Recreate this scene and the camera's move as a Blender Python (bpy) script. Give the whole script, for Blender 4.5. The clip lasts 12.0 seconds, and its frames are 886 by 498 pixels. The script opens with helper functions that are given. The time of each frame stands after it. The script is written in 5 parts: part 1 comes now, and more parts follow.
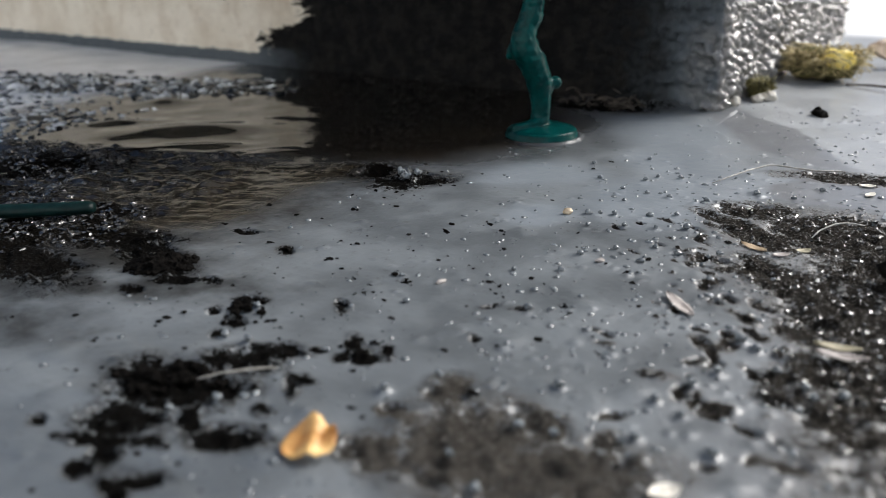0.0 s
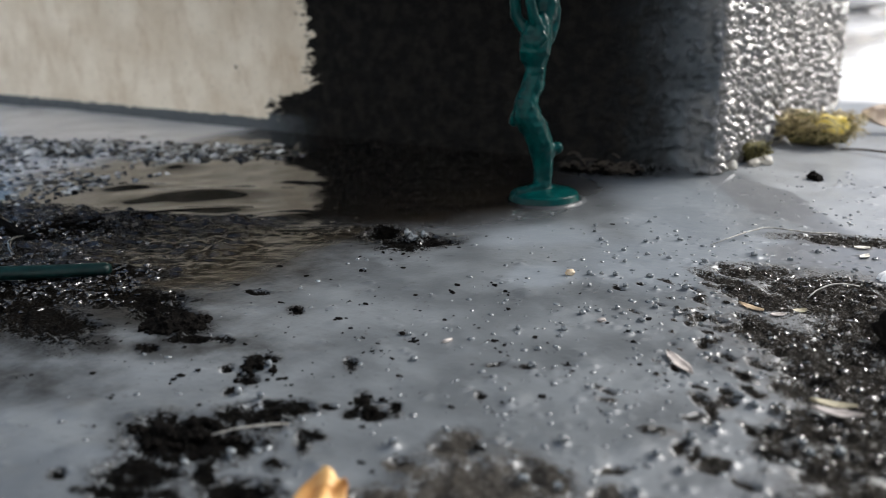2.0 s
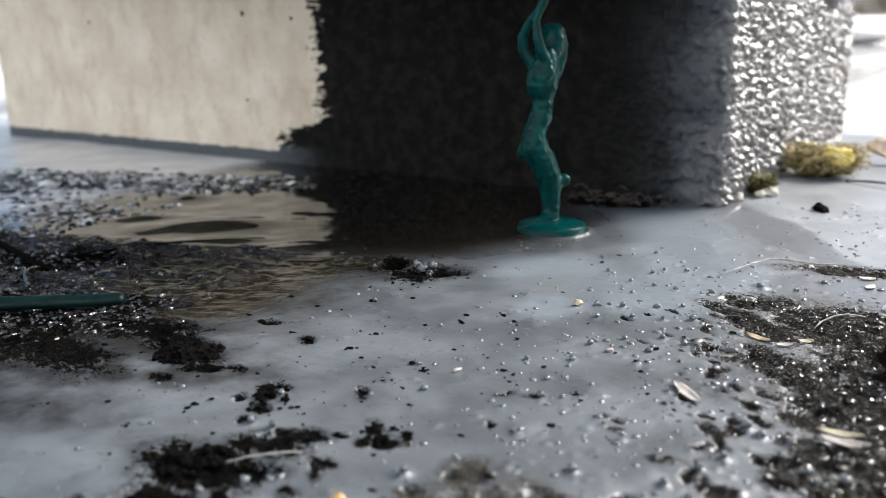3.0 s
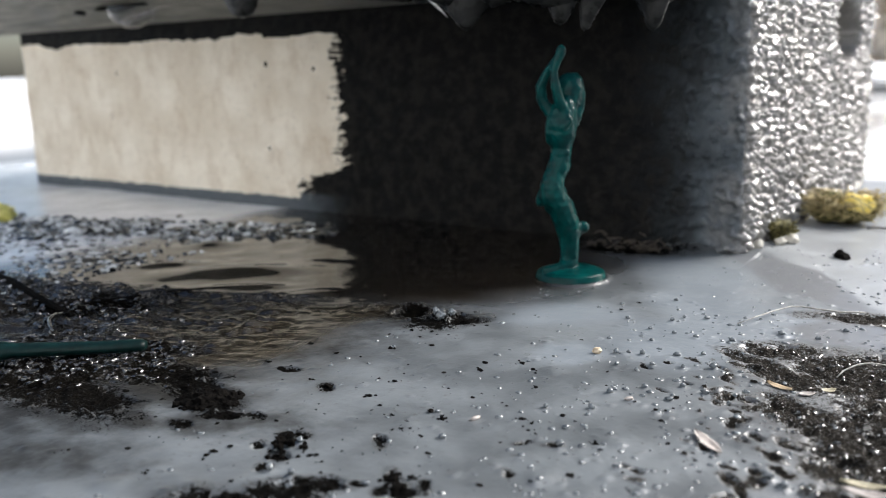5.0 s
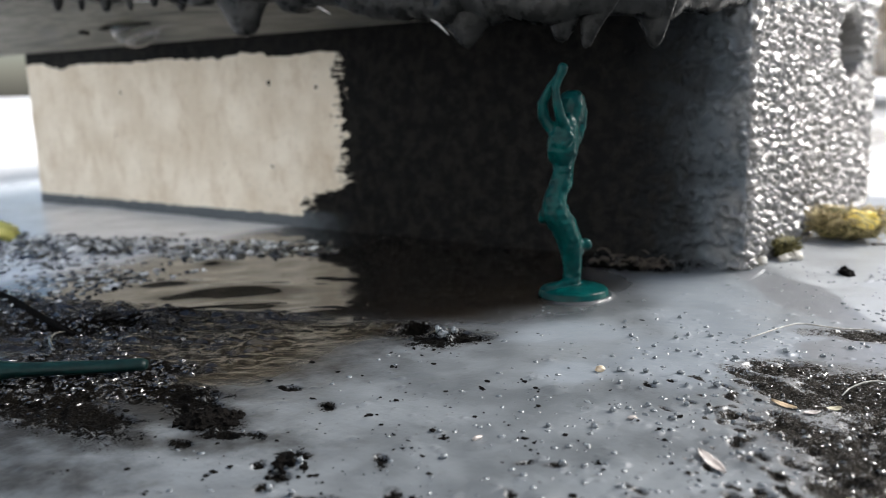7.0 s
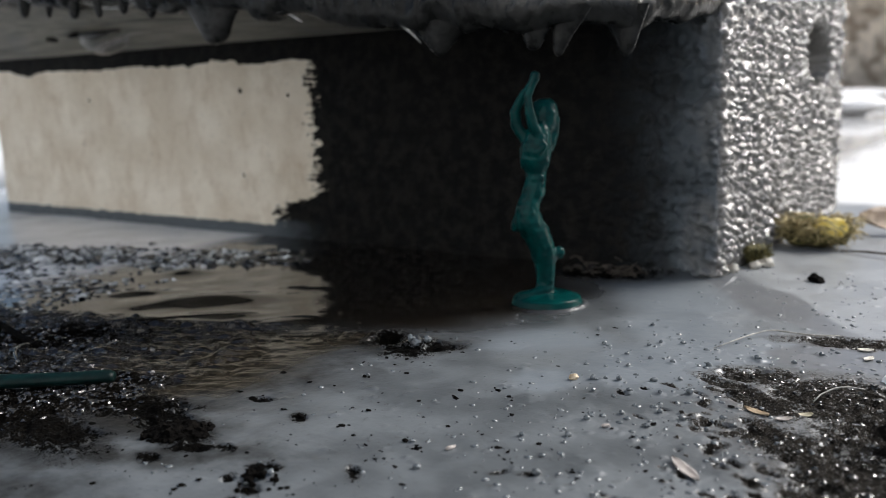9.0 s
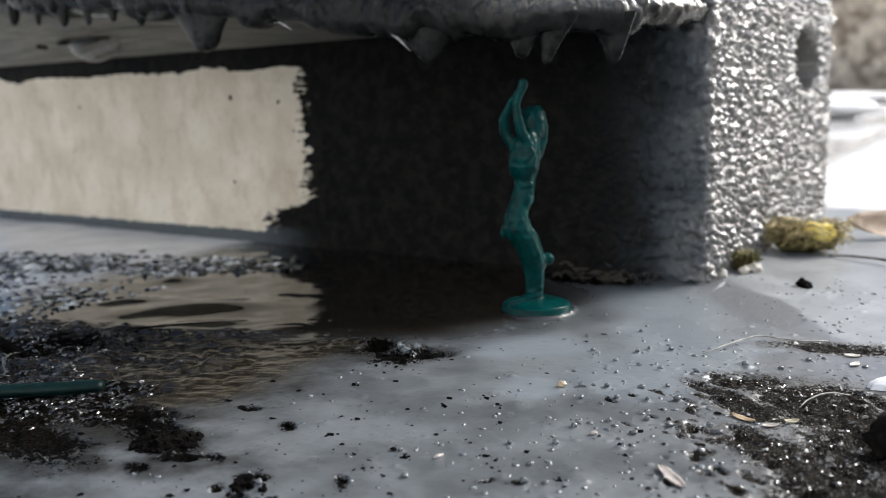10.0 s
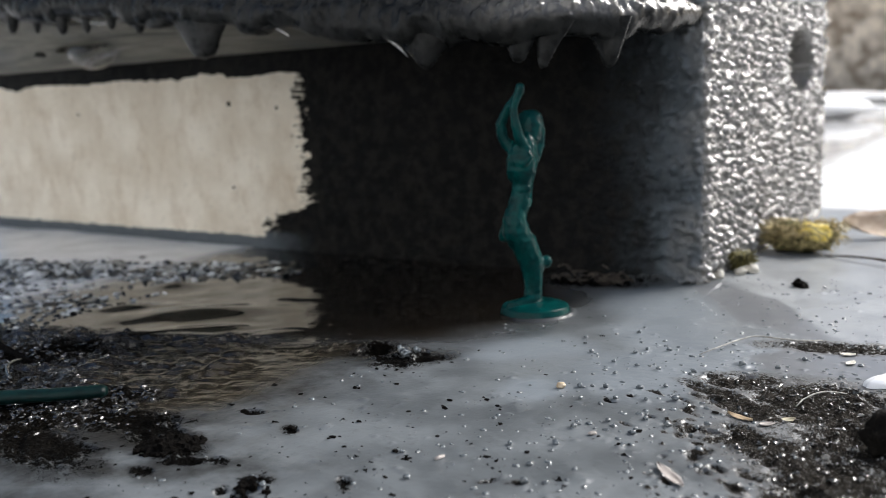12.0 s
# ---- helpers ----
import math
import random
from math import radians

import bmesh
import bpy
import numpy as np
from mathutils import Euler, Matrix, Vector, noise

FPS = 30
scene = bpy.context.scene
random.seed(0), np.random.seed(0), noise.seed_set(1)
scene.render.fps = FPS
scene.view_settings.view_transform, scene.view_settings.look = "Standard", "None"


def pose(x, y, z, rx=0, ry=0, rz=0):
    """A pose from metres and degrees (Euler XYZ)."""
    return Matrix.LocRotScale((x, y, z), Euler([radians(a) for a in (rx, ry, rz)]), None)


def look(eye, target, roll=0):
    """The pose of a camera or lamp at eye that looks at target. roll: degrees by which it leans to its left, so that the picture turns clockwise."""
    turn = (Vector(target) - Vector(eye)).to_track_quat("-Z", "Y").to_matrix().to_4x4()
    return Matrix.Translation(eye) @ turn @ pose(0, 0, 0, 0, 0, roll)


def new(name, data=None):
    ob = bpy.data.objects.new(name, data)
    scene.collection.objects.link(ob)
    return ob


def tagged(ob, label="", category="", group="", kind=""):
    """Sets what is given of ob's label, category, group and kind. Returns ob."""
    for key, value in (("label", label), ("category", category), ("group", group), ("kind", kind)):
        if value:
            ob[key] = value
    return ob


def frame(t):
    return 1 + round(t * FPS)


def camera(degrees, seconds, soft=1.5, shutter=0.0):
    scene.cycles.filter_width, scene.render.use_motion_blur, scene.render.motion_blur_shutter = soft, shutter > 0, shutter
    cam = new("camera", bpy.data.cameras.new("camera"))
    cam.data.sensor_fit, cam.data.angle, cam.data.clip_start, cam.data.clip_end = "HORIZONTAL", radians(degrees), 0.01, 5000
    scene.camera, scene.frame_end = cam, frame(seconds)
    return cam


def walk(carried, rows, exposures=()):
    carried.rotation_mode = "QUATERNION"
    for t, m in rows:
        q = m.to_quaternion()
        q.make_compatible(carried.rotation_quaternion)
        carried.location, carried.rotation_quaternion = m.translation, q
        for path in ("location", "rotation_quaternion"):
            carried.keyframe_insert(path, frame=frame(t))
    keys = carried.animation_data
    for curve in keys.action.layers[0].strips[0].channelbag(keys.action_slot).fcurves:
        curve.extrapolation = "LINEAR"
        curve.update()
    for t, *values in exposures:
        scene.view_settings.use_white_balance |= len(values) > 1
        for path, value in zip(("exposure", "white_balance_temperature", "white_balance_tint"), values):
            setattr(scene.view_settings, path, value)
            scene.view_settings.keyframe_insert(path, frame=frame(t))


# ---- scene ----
cam = camera(54.0, 12.0, soft=0.7)
PATH = [
    (0, (0.06446, -0.21329, 0.04725), (-0.4668, 0.5535, -0.3130), -1.32),
    (0.5, (0.06493, -0.21393, 0.04751), (-0.4703, 0.5576, -0.2962), -1.41),
    (1, (0.06583, -0.21580, 0.04809), (-0.4725, 0.5615, -0.2775), -1.37),
    (1.5, (0.06605, -0.21608, 0.04829), (-0.4755, 0.5647, -0.2634), -1.36),
    (2, (0.06637, -0.21672, 0.04844), (-0.4801, 0.5679, -0.2445), -1.40),
    (2.5, (0.06729, -0.21800, 0.04879), (-0.4858, 0.5690, -0.2247), -1.61),
    (3, (0.06723, -0.21855, 0.04905), (-0.4910, 0.5697, -0.2098), -1.48),
    (3.5, (0.06732, -0.21875, 0.04919), (-0.4980, 0.5700, -0.1921), -1.50),
    (5.5, (0.06791, -0.21906, 0.04957), (-0.5184, 0.5658, -0.1508), -1.78),
    (6, (0.06786, -0.21875, 0.04948), (-0.5204, 0.5661, -0.1451), -1.80),
    (6.5, (0.06777, -0.21852, 0.04950), (-0.5208, 0.5671, -0.1412), -1.83),
    (7, (0.06786, -0.21835, 0.04957), (-0.5206, 0.5680, -0.1382), -1.94),
    (9, (0.06752, -0.21747, 0.04927), (-0.4976, 0.5880, -0.1294), -1.82),
    (9.5, (0.06856, -0.21769, 0.05009), (-0.4937, 0.5905, -0.1252), -1.90),
    (10, (0.06850, -0.21731, 0.05013), (-0.4906, 0.5932, -0.1247), -2.00),
    (10.5, (0.06857, -0.21772, 0.05007), (-0.4866, 0.5955, -0.1246), -2.03),
    (11, (0.06891, -0.21814, 0.05029), (-0.4855, 0.5957, -0.1238), -2.18),
    (11.5, (0.06916, -0.21880, 0.05052), (-0.4870, 0.5941, -0.1223), -2.34),
    (12, (0.06920, -0.21868, 0.05042), (-0.4882, 0.5937, -0.1205), -2.46),
]
EXPOSURES = [(0, -0.42, 6250, 10), (2.1, -0.38, 6250, 10), (2.4, -0.01, 6250, 10), (7.2, 0.01, 6250, 10), (8.8, -0.66, 6250, 10), (9.1, -0.57, 6250, 10), (9.5, -0.30, 6250, 10), (12, -0.31, 6250, 10)]
walk(cam, [(t, look(eye, target, roll)) for t, eye, target, roll in PATH], EXPOSURES)

# ---- depth of field: a small lens focused a hand's width away ----
cam.data.dof.use_dof = True
cam.data.dof.focus_distance = 0.149
cam.data.dof.aperture_fstop = 24.0

# ---- light: bright soft daylight from the open side ----
SUN_EL, SUN_AZ = 37.0, 59.0          # elevation, and bearing from +x towards +y
sky_world = bpy.data.worlds.new("sky")
scene.world = sky_world
sky_world.use_nodes = True
wn = sky_world.node_tree
sky = wn.nodes.new("ShaderNodeTexSky")
sky.sky_type = "NISHITA"
sky.sun_disc = False
sky.sun_elevation = radians(SUN_EL)
sky.sun_rotation = radians(90 - SUN_AZ)
sky.air_density, sky.dust_density = 1.0, 3.0
wn.nodes["Background"].inputs["Strength"].default_value = 0.19
wn.links.new(sky.outputs[0], wn.nodes["Background"].inputs["Color"])

sun_data = bpy.data.lights.new("sun", "SUN")
sun_data.energy, sun_data.angle, sun_data.color = 9.0, radians(32), (1.0, 0.955, 0.89)
sun = new("sun", sun_data)
sd = Vector((math.cos(radians(SUN_EL)) * math.cos(radians(SUN_AZ)), math.cos(radians(SUN_EL)) * math.sin(radians(SUN_AZ)), math.sin(radians(SUN_EL))))
sun.matrix_world = look(sd * 3, (0, 0, 0))


# ---- numbers: noise in the plane ----
def hash01(i, j, seed):
    h = (i.astype(np.int64) * 374761393 + j.astype(np.int64) * 668265263 + seed * 1442695041) & 0xFFFFFFFF
    h = ((h ^ (h >> 13)) * 1274126177) & 0xFFFFFFFF
    return ((h ^ (h >> 16)) & 0xFFFF) / 65535.0


def vnoise(x, y, size, seed):
    """Smooth noise from 0 to 1 with cells of that size."""
    x, y = np.asarray(x, float) / size, np.asarray(y, float) / size
    i, j = np.floor(x), np.floor(y)
    u, v = x - i, y - j
    u, v = u * u * (3 - 2 * u), v * v * (3 - 2 * v)
    a, b = hash01(i, j, seed), hash01(i + 1, j, seed)
    c, d = hash01(i, j + 1, seed), hash01(i + 1, j + 1, seed)
    return (a * (1 - u) + b * u) * (1 - v) + (c * (1 - u) + d * u) * v


def fbm(x, y, size, seed, octaves=3):
    total, amp = 0.0, 0.5
    for n in range(octaves):
        total = total + amp * vnoise(x, y, size / 2 ** n, seed + 17 * n)
        amp *= 0.5
    return total / (1 - 0.5 ** octaves)


def domes(x, y, size, seed, tall=1.0):
    """Rounded droplets of uneven height, one in each cell of that size."""
    x, y = np.asarray(x, float) / size, np.asarray(y, float) / (size * tall)
    i, j = np.floor(x), np.floor(y)
    out = np.zeros(np.broadcast(x, y).shape)
    for di in (-1, 0, 1):
        for dj in (-1, 0, 1):
            a, b = i + di, j + dj
            cx, cy = a + 0.1 + 0.8 * hash01(a, b, seed), b + 0.1 + 0.8 * hash01(a, b, seed + 5)
            top, r = 0.25 + 0.75 * hash01(a, b, seed + 9), 0.30 + 0.25 * hash01(a, b, seed + 13)
            out = np.maximum(out, top * np.exp(-((x - cx) ** 2 + (y - cy) ** 2) / (r * r)))
    return out


def smooth(a, b, x):
    t = np.clip((x - a) / (b - a), 0, 1)
    return t * t * (3 - 2 * t)


# ---- node helpers ----
def material(name, rough=0.5, metal=0.0, color=(0.5, 0.5, 0.5)):
    m = bpy.data.materials.new(name)
    m.use_nodes = True
    b = m.node_tree.nodes["Principled BSDF"]
    b.inputs["Roughness"].default_value = rough
    b.inputs["Metallic"].default_value = metal
    b.inputs["Base Color"].default_value = (*color, 1)
    return m, m.node_tree, b


def coords(nt):
    return nt.nodes.new("ShaderNodeTexCoord").outputs["Object"]


def noise_tex(nt, vec, scale, detail=3.0, rough=0.55, distort=0.0):
    n = nt.nodes.new("ShaderNodeTexNoise")
    n.inputs["Scale"].default_value, n.inputs["Detail"].default_value = scale, detail
    n.inputs["Roughness"].default_value, n.inputs["Distortion"].default_value = rough, distort
    nt.links.new(vec, n.inputs["Vector"])
    return n.outputs["Fac"]


def attr(nt, name):
    n = nt.nodes.new("ShaderNodeAttribute")
    n.attribute_name = name
    return n.outputs["Fac"]


def calc(nt, op, a, b=None, c=None):
    n = nt.nodes.new("ShaderNodeMath")
    n.operation = op
    for k, v in enumerate((a, b, c)):
        if v is None:
            continue
        if isinstance(v, (int, float)):
            n.inputs[k].default_value = v
        else:
            nt.links.new(v, n.inputs[k])
    return n.outputs[0]


def span(nt, v, a, b, c=0.0, d=1.0):
    n = nt.nodes.new("ShaderNodeMapRange")
    n.interpolation_type = "SMOOTHSTEP"
    n.inputs["From Min"].default_value, n.inputs["From Max"].default_value = a, b
    n.inputs["To Min"].default_value, n.inputs["To Max"].default_value = c, d
    nt.links.new(v, n.inputs["Value"])
    return n.outputs["Result"]


def blend(nt, f, a, b):
    n = nt.nodes.new("ShaderNodeMix")
    n.data_type = "RGBA"
    if isinstance(f, (int, float)):
        n.inputs[0].default_value = f
    else:
        nt.links.new(f, n.inputs[0])
    for k, v in ((6, a), (7, b)):
        if isinstance(v, tuple):
            n.inputs[k].default_value = (*v, 1)
        else:
            nt.links.new(v, n.inputs[k])
    return n.outputs[2]


def relief(nt, bsdf, height, depth, before=None):
    n = nt.nodes.new("ShaderNodeBump")
    n.inputs["Strength"].default_value, n.inputs["Distance"].default_value = 1.0, depth
    nt.links.new(height, n.inputs["Height"])
    if before is not None:
        nt.links.new(before, n.inputs["Normal"])
    nt.links.new(n.outputs[0], bsdf.inputs["Normal"])
    return n.outputs[0]


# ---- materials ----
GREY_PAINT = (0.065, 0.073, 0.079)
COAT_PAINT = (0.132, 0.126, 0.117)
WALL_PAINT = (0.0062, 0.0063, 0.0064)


def floor_material():
    m, nt, b = material("painted_floor", 0.25)
    co = coords(nt)
    fine, mid, broad = noise_tex(nt, co, 1500, 2), noise_tex(nt, co, 420, 4), noise_tex(nt, co, 70, 3)
    grain = noise_tex(nt, co, 3200, 2, 0.7)
    edge = calc(nt, "ADD", attr(nt, "bare"), calc(nt, "ADD", calc(nt, "MULTIPLY", calc(nt, "SUBTRACT", mid, 0.5), 1.2), calc(nt, "ADD", calc(nt, "MULTIPLY", calc(nt, "SUBTRACT", fine, 0.5), 0.8), calc(nt, "MULTIPLY", calc(nt, "SUBTRACT", grain, 0.5), 1.1))))
    bare = span(nt, edge, 0.36, 0.68)
    pale, far = attr(nt, "pale"), attr(nt, "far")
    paint = blend(nt, span(nt, broad, 0.35, 0.65), GREY_PAINT, (0.103, 0.115, 0.124))
    paint = blend(nt, span(nt, mid, 0.55, 0.8), paint, (0.068, 0.076, 0.083))
    soil = blend(nt, span(nt, grain, 0.4, 0.7), (0.0018, 0.0017, 0.0015), (0.0062, 0.0056, 0.0049))
    soil = blend(nt, attr(nt, "damp"), soil, blend(nt, span(nt, grain, 0.4, 0.7), (0.010, 0.0090, 0.0076), (0.040, 0.035, 0.029)))
    stone = blend(nt, span(nt, mid, 0.35, 0.7), (0.031, 0.0285, 0.025), (0.062, 0.057, 0.050))
    stone = blend(nt, span(nt, grain, 0.45, 0.75), stone, (0.080, 0.074, 0.065))
    ground = blend(nt, pale, soil, stone)
    wet = span(nt, calc(nt, "ADD", attr(nt, "wet"), calc(nt, "MULTIPLY", calc(nt, "SUBTRACT", broad, 0.5), 0.3)), 0.42, 0.58)
    dirt = calc(nt, "MULTIPLY", span(nt, noise_tex(nt, co, 950, 2, 0.6), 0.62, 0.70), span(nt, noise_tex(nt, co, 130, 3), 0.42, 0.62))
    paint = blend(nt, calc(nt, "MULTIPLY", dirt, 0.75), paint, (0.022, 0.022, 0.021))
    # Sky sheen is put into this lighter colour along with real coats.
    paint = blend(nt, span(nt, attr(nt, "coat"), 0.25, 0.85, 0, 0.8), paint, (0.142, 0.162, 0.182))
    # Pale colour stands in for bright reflections at the left wall foot.
    paint = blend(nt, attr(nt, "pale_sheen"), paint, (0.70, 0.72, 0.75))
    # Mud stains and the floor's painted shade share this darkening.
    smear_shade = calc(nt, "ADD", attr(nt, "stain_shade"), calc(nt, "MULTIPLY", calc(nt, "SUBTRACT", noise_tex(nt, co, 200, 4, 0.65), 0.5), 1.4))
    smear_shade = span(nt, smear_shade, 0.15, 1.10, 0, 0.9)
    paint = blend(nt, smear_shade, paint, (0.014, 0.0135, 0.0125))
    paint = blend(nt, wet, paint, (0.092, 0.099, 0.108))
    # Film colour also darkens floor by the wall for its shade and reflection.
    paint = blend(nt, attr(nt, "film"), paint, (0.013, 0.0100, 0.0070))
    crusty = calc(nt, "MULTIPLY", attr(nt, "crust"), calc(nt, "SUBTRACT", 1.0, bare))
    paint = blend(nt, crusty, paint, blend(nt, span(nt, mid, 0.35, 0.65), (0.005, 0.0041, 0.0029), (0.038, 0.0315, 0.022)))
    dust = calc(nt, "MULTIPLY", span(nt, attr(nt, "bare"), 0.04, 0.42), span(nt, calc(nt, "ADD", calc(nt, "MULTIPLY", grain, 0.7), calc(nt, "MULTIPLY", fine, 0.3)), 0.40, 0.54))
    paint = blend(nt, calc(nt, "MULTIPLY", dust, 0.9), paint, soil)
    both = blend(nt, bare, paint, ground)
    yard = blend(nt, span(nt, noise_tex(nt, co, 6, 5), 0.3, 0.7), (0.70, 0.69, 0.67), (0.82, 0.81, 0.80))
    nt.links.new(blend(nt, far, both, yard), b.inputs["Base Color"])
    r_paint = span(nt, broad, 0.3, 0.7, 0.36, 0.46)
    spark = calc(nt, "MULTIPLY", span(nt, noise_tex(nt, co, 2300, 1), 0.58, 0.68), attr(nt, "damp"))
    r_bare = calc(nt, "SUBTRACT", span(nt, fine, 0.35, 0.65, 0.55, 0.85), calc(nt, "MULTIPLY", spark, 0.42))
    mix = nt.nodes.new("ShaderNodeMix")
    nt.links.new(bare, mix.inputs[0])
    nt.links.new(calc(nt, "MULTIPLY", calc(nt, "ADD", r_paint, calc(nt, "MULTIPLY", attr(nt, "pale_sheen"), -0.22)), calc(nt, "SUBTRACT", 1.0, calc(nt, "MULTIPLY", calc(nt, "MAXIMUM", calc(nt, "MAXIMUM", calc(nt, "MULTIPLY", wet, 0.25), calc(nt, "MULTIPLY", attr(nt, "crust"), 0.85)), attr(nt, "film")), 0.8))), mix.inputs[2])
    nt.links.new(r_bare, mix.inputs[3])
    nt.links.new(mix.outputs[0], b.inputs["Roughness"])
    nt.links.new(calc(nt, "MULTIPLY", calc(nt, "MULTIPLY", attr(nt, "film"), 0.14), calc(nt, "SUBTRACT", 1.0, bare)), b.inputs["Coat Weight"])
    b.inputs["Coat Roughness"].default_value = 0.06
    lump = calc(nt, "MULTIPLY", calc(nt, "SUBTRACT", calc(nt, "ADD", grain, mid), 1.0), bare)
    n1 = relief(nt, b, lump, 0.0014)
    calm = calc(nt, "SUBTRACT", 1.0, calc(nt, "MULTIPLY", calc(nt, "MAXIMUM", wet, attr(nt, "film")), 0.9))
    relief(nt, b, calc(nt, "MULTIPLY", calm, calc(nt, "SUBTRACT", calc(nt, "ADD", mid, calc(nt, "MULTIPLY", broad, 1.2)), 1.1)), 0.00016, n1)
    nt.links.new(calc(nt, "ADD", calc(nt, "SUBTRACT", span(nt, bare, 0, 1, 0.80, 0.02), calc(nt, "MAXIMUM", calc(nt, "MULTIPLY", calc(nt, "MULTIPLY", smear_shade, calc(nt, "SUBTRACT", 1.0, bare)), 0.72), calc(nt, "ADD", calc(nt, "MULTIPLY", crusty, 0.38), calc(nt, "MULTIPLY", attr(nt, "film"), 0.25)))), calc(nt, "MULTIPLY", calc(nt, "MULTIPLY", bare, spark), 0.55)), b.inputs["Specular IOR Level"])
    return m


def wall_material():
    """Beige concrete with rough dark paint brushed over part of it."""
    m, nt, b = material("brushed_wall", 0.7)
    co = coords(nt)
    fine, mid, broad = noise_tex(nt, co, 1600, 3), noise_tex(nt, co, 260, 4, 0.6), noise_tex(nt, co, 45, 4)
    mp = nt.nodes.new("ShaderNodeMapping")
    mp.inputs["Scale"].default_value = (0.25, 1, 1)
    nt.links.new(co, mp.inputs["Vector"])
    brush = noise_tex(nt, mp.outputs[0], 700, 3, 0.6)
    edge = calc(nt, "ADD", attr(nt, "paint"), calc(nt, "MULTIPLY", calc(nt, "ADD", calc(nt, "SUBTRACT", mid, 0.5), calc(nt, "MULTIPLY", calc(nt, "SUBTRACT", brush, 0.5), 1.3)), 1.0))
    paint = span(nt, edge, 0.42, 0.60)
    beige = blend(nt, span(nt, broad, 0.3, 0.7), (0.58, 0.52, 0.42), (0.70, 0.65, 0.55))
    beige = blend(nt, span(nt, mid, 0.6, 0.8, 0, 0.45), beige, (0.30, 0.26, 0.21))
    ms = nt.nodes.new("ShaderNodeMapping")
    ms.inputs["Scale"].default_value = (1, 1, 0.6)
    nt.links.new(co, ms.inputs["Vector"])
    beige = blend(nt, span(nt, noise_tex(nt, ms.outputs[0], 110, 6, 0.7), 0.45, 0.72, 0, 0.5), beige, (0.40, 0.31, 0.21))
    beige = blend(nt, span(nt, noise_tex(nt, co, 520, 3, 0.7), 0.56, 0.72, 0, 0.35), beige, (0.33, 0.30, 0.26))
    beige = blend(nt, span(nt, noise_tex(nt, co, 330, 1), 0.76, 0.80), beige, (0.09, 0.075, 0.06))
    # Blue-grey mid tone puts skylight on the front corner into the colour.
    coat = blend(nt, span(nt, attr(nt, "pale_lit"), 0.5, 1.0), blend(nt, span(nt, attr(nt, "pale_lit"), 0.0, 0.6), WALL_PAINT, (0.076, 0.089, 0.100)), COAT_PAINT)
    coat = blend(nt, span(nt, noise_tex(nt, co, 210, 5, 0.7), 0.44, 0.60, 0, 0.8), coat, blend(nt, span(nt, attr(nt, "pale_lit"), 0.0, 0.6), (0.0165, 0.0152, 0.0135), coat))
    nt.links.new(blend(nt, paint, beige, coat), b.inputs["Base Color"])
    mix = nt.nodes.new("ShaderNodeMix")
    nt.links.new(paint, mix.inputs[0])
    mix.inputs[2].default_value = 0.85
    nt.links.new(span(nt, attr(nt, "pale_lit"), 0.4, 1, 0.55, 0.10), mix.inputs[3])
    nt.links.new(span(nt, attr(nt, "pale_lit"), 0.4, 1, 0.03, 1.0), b.inputs["Specular IOR Level"])
    nt.links.new(mix.outputs[0], b.inputs["Roughness"])
    relief(nt, b, calc(nt, "ADD", calc(nt, "MULTIPLY", fine, 0.4), mid), 0.0007)
    return m


def drip_material():
    m, nt, b = material("thick_wet_paint", 0.22)
    co = coords(nt)
    mid = noise_tex(nt, co, 300, 3)
    pale_lit = attr(nt, "pale_lit")
    # One grey paint: its shaded parts coloured near black, its lit part pale.
    nt.links.new(blend(nt, pale_lit, blend(nt, span(nt, mid, 0.4, 0.7), (0.0095, 0.010, 0.0098), (0.022, 0.0228, 0.0222)), COAT_PAINT), b.inputs["Base Color"])
    nt.links.new(calc(nt, "SUBTRACT", span(nt, mid, 0.3, 0.7, 0.22, 0.38), calc(nt, "MULTIPLY", pale_lit, 0.08)), b.inputs["Roughness"])
    nt.links.new(span(nt, pale_lit, 0, 1, 0.12, 0.9), b.inputs["Specular IOR Level"])
    relief(nt, b, mid, 0.0003)
    return m


def board_material():
    """Weathered grey-brown wood, its grain along x."""
    m, nt, b = material("weathered_board", 0.7)
    co = coords(nt)
    mp = nt.nodes.new("ShaderNodeMapping")
    mp.inputs["Rotation"].default_value = (0, 0, radians(-36))
    mp.inputs["Scale"].default_value = (0.07, 1, 1)
    nt.links.new(co, mp.inputs["Vector"])
    g1, g2, st = noise_tex(nt, mp.outputs[0], 700, 4, 0.6), noise_tex(nt, mp.outputs[0], 160, 3), noise_tex(nt, co, 60, 3)
    c = blend(nt, span(nt, g1, 0.35, 0.65), (0.13, 0.125, 0.105), (0.24, 0.23, 0.195))
    c = blend(nt, span(nt, g2, 0.58, 0.72), c, (0.07, 0.065, 0.056))
    c = blend(nt, span(nt, st, 0.55, 0.75, 0, 0.6), c, (0.17, 0.17, 0.165))
    nt.links.new(c, b.inputs["Base Color"])
    relief(nt, b, g1, 0.0005)
    return m


def plain(name, c1, c2, scale, rough=0.6, depth=0.0, spec=0.5, sub=0.0):
    m, nt, b = material(name, rough)
    co = coords(nt)
    n = noise_tex(nt, co, scale, 4, 0.6)
    nt.links.new(blend(nt, span(nt, n, 0.35, 0.68), c1, c2), b.inputs["Base Color"])
    b.inputs["Specular IOR Level"].default_value = spec
    if sub:
        b.inputs["Subsurface Weight"].default_value = sub
        b.inputs["Subsurface Radius"].default_value = (0.002, 0.004, 0.004)
    if depth:
        relief(nt, b, n, depth)
    return m


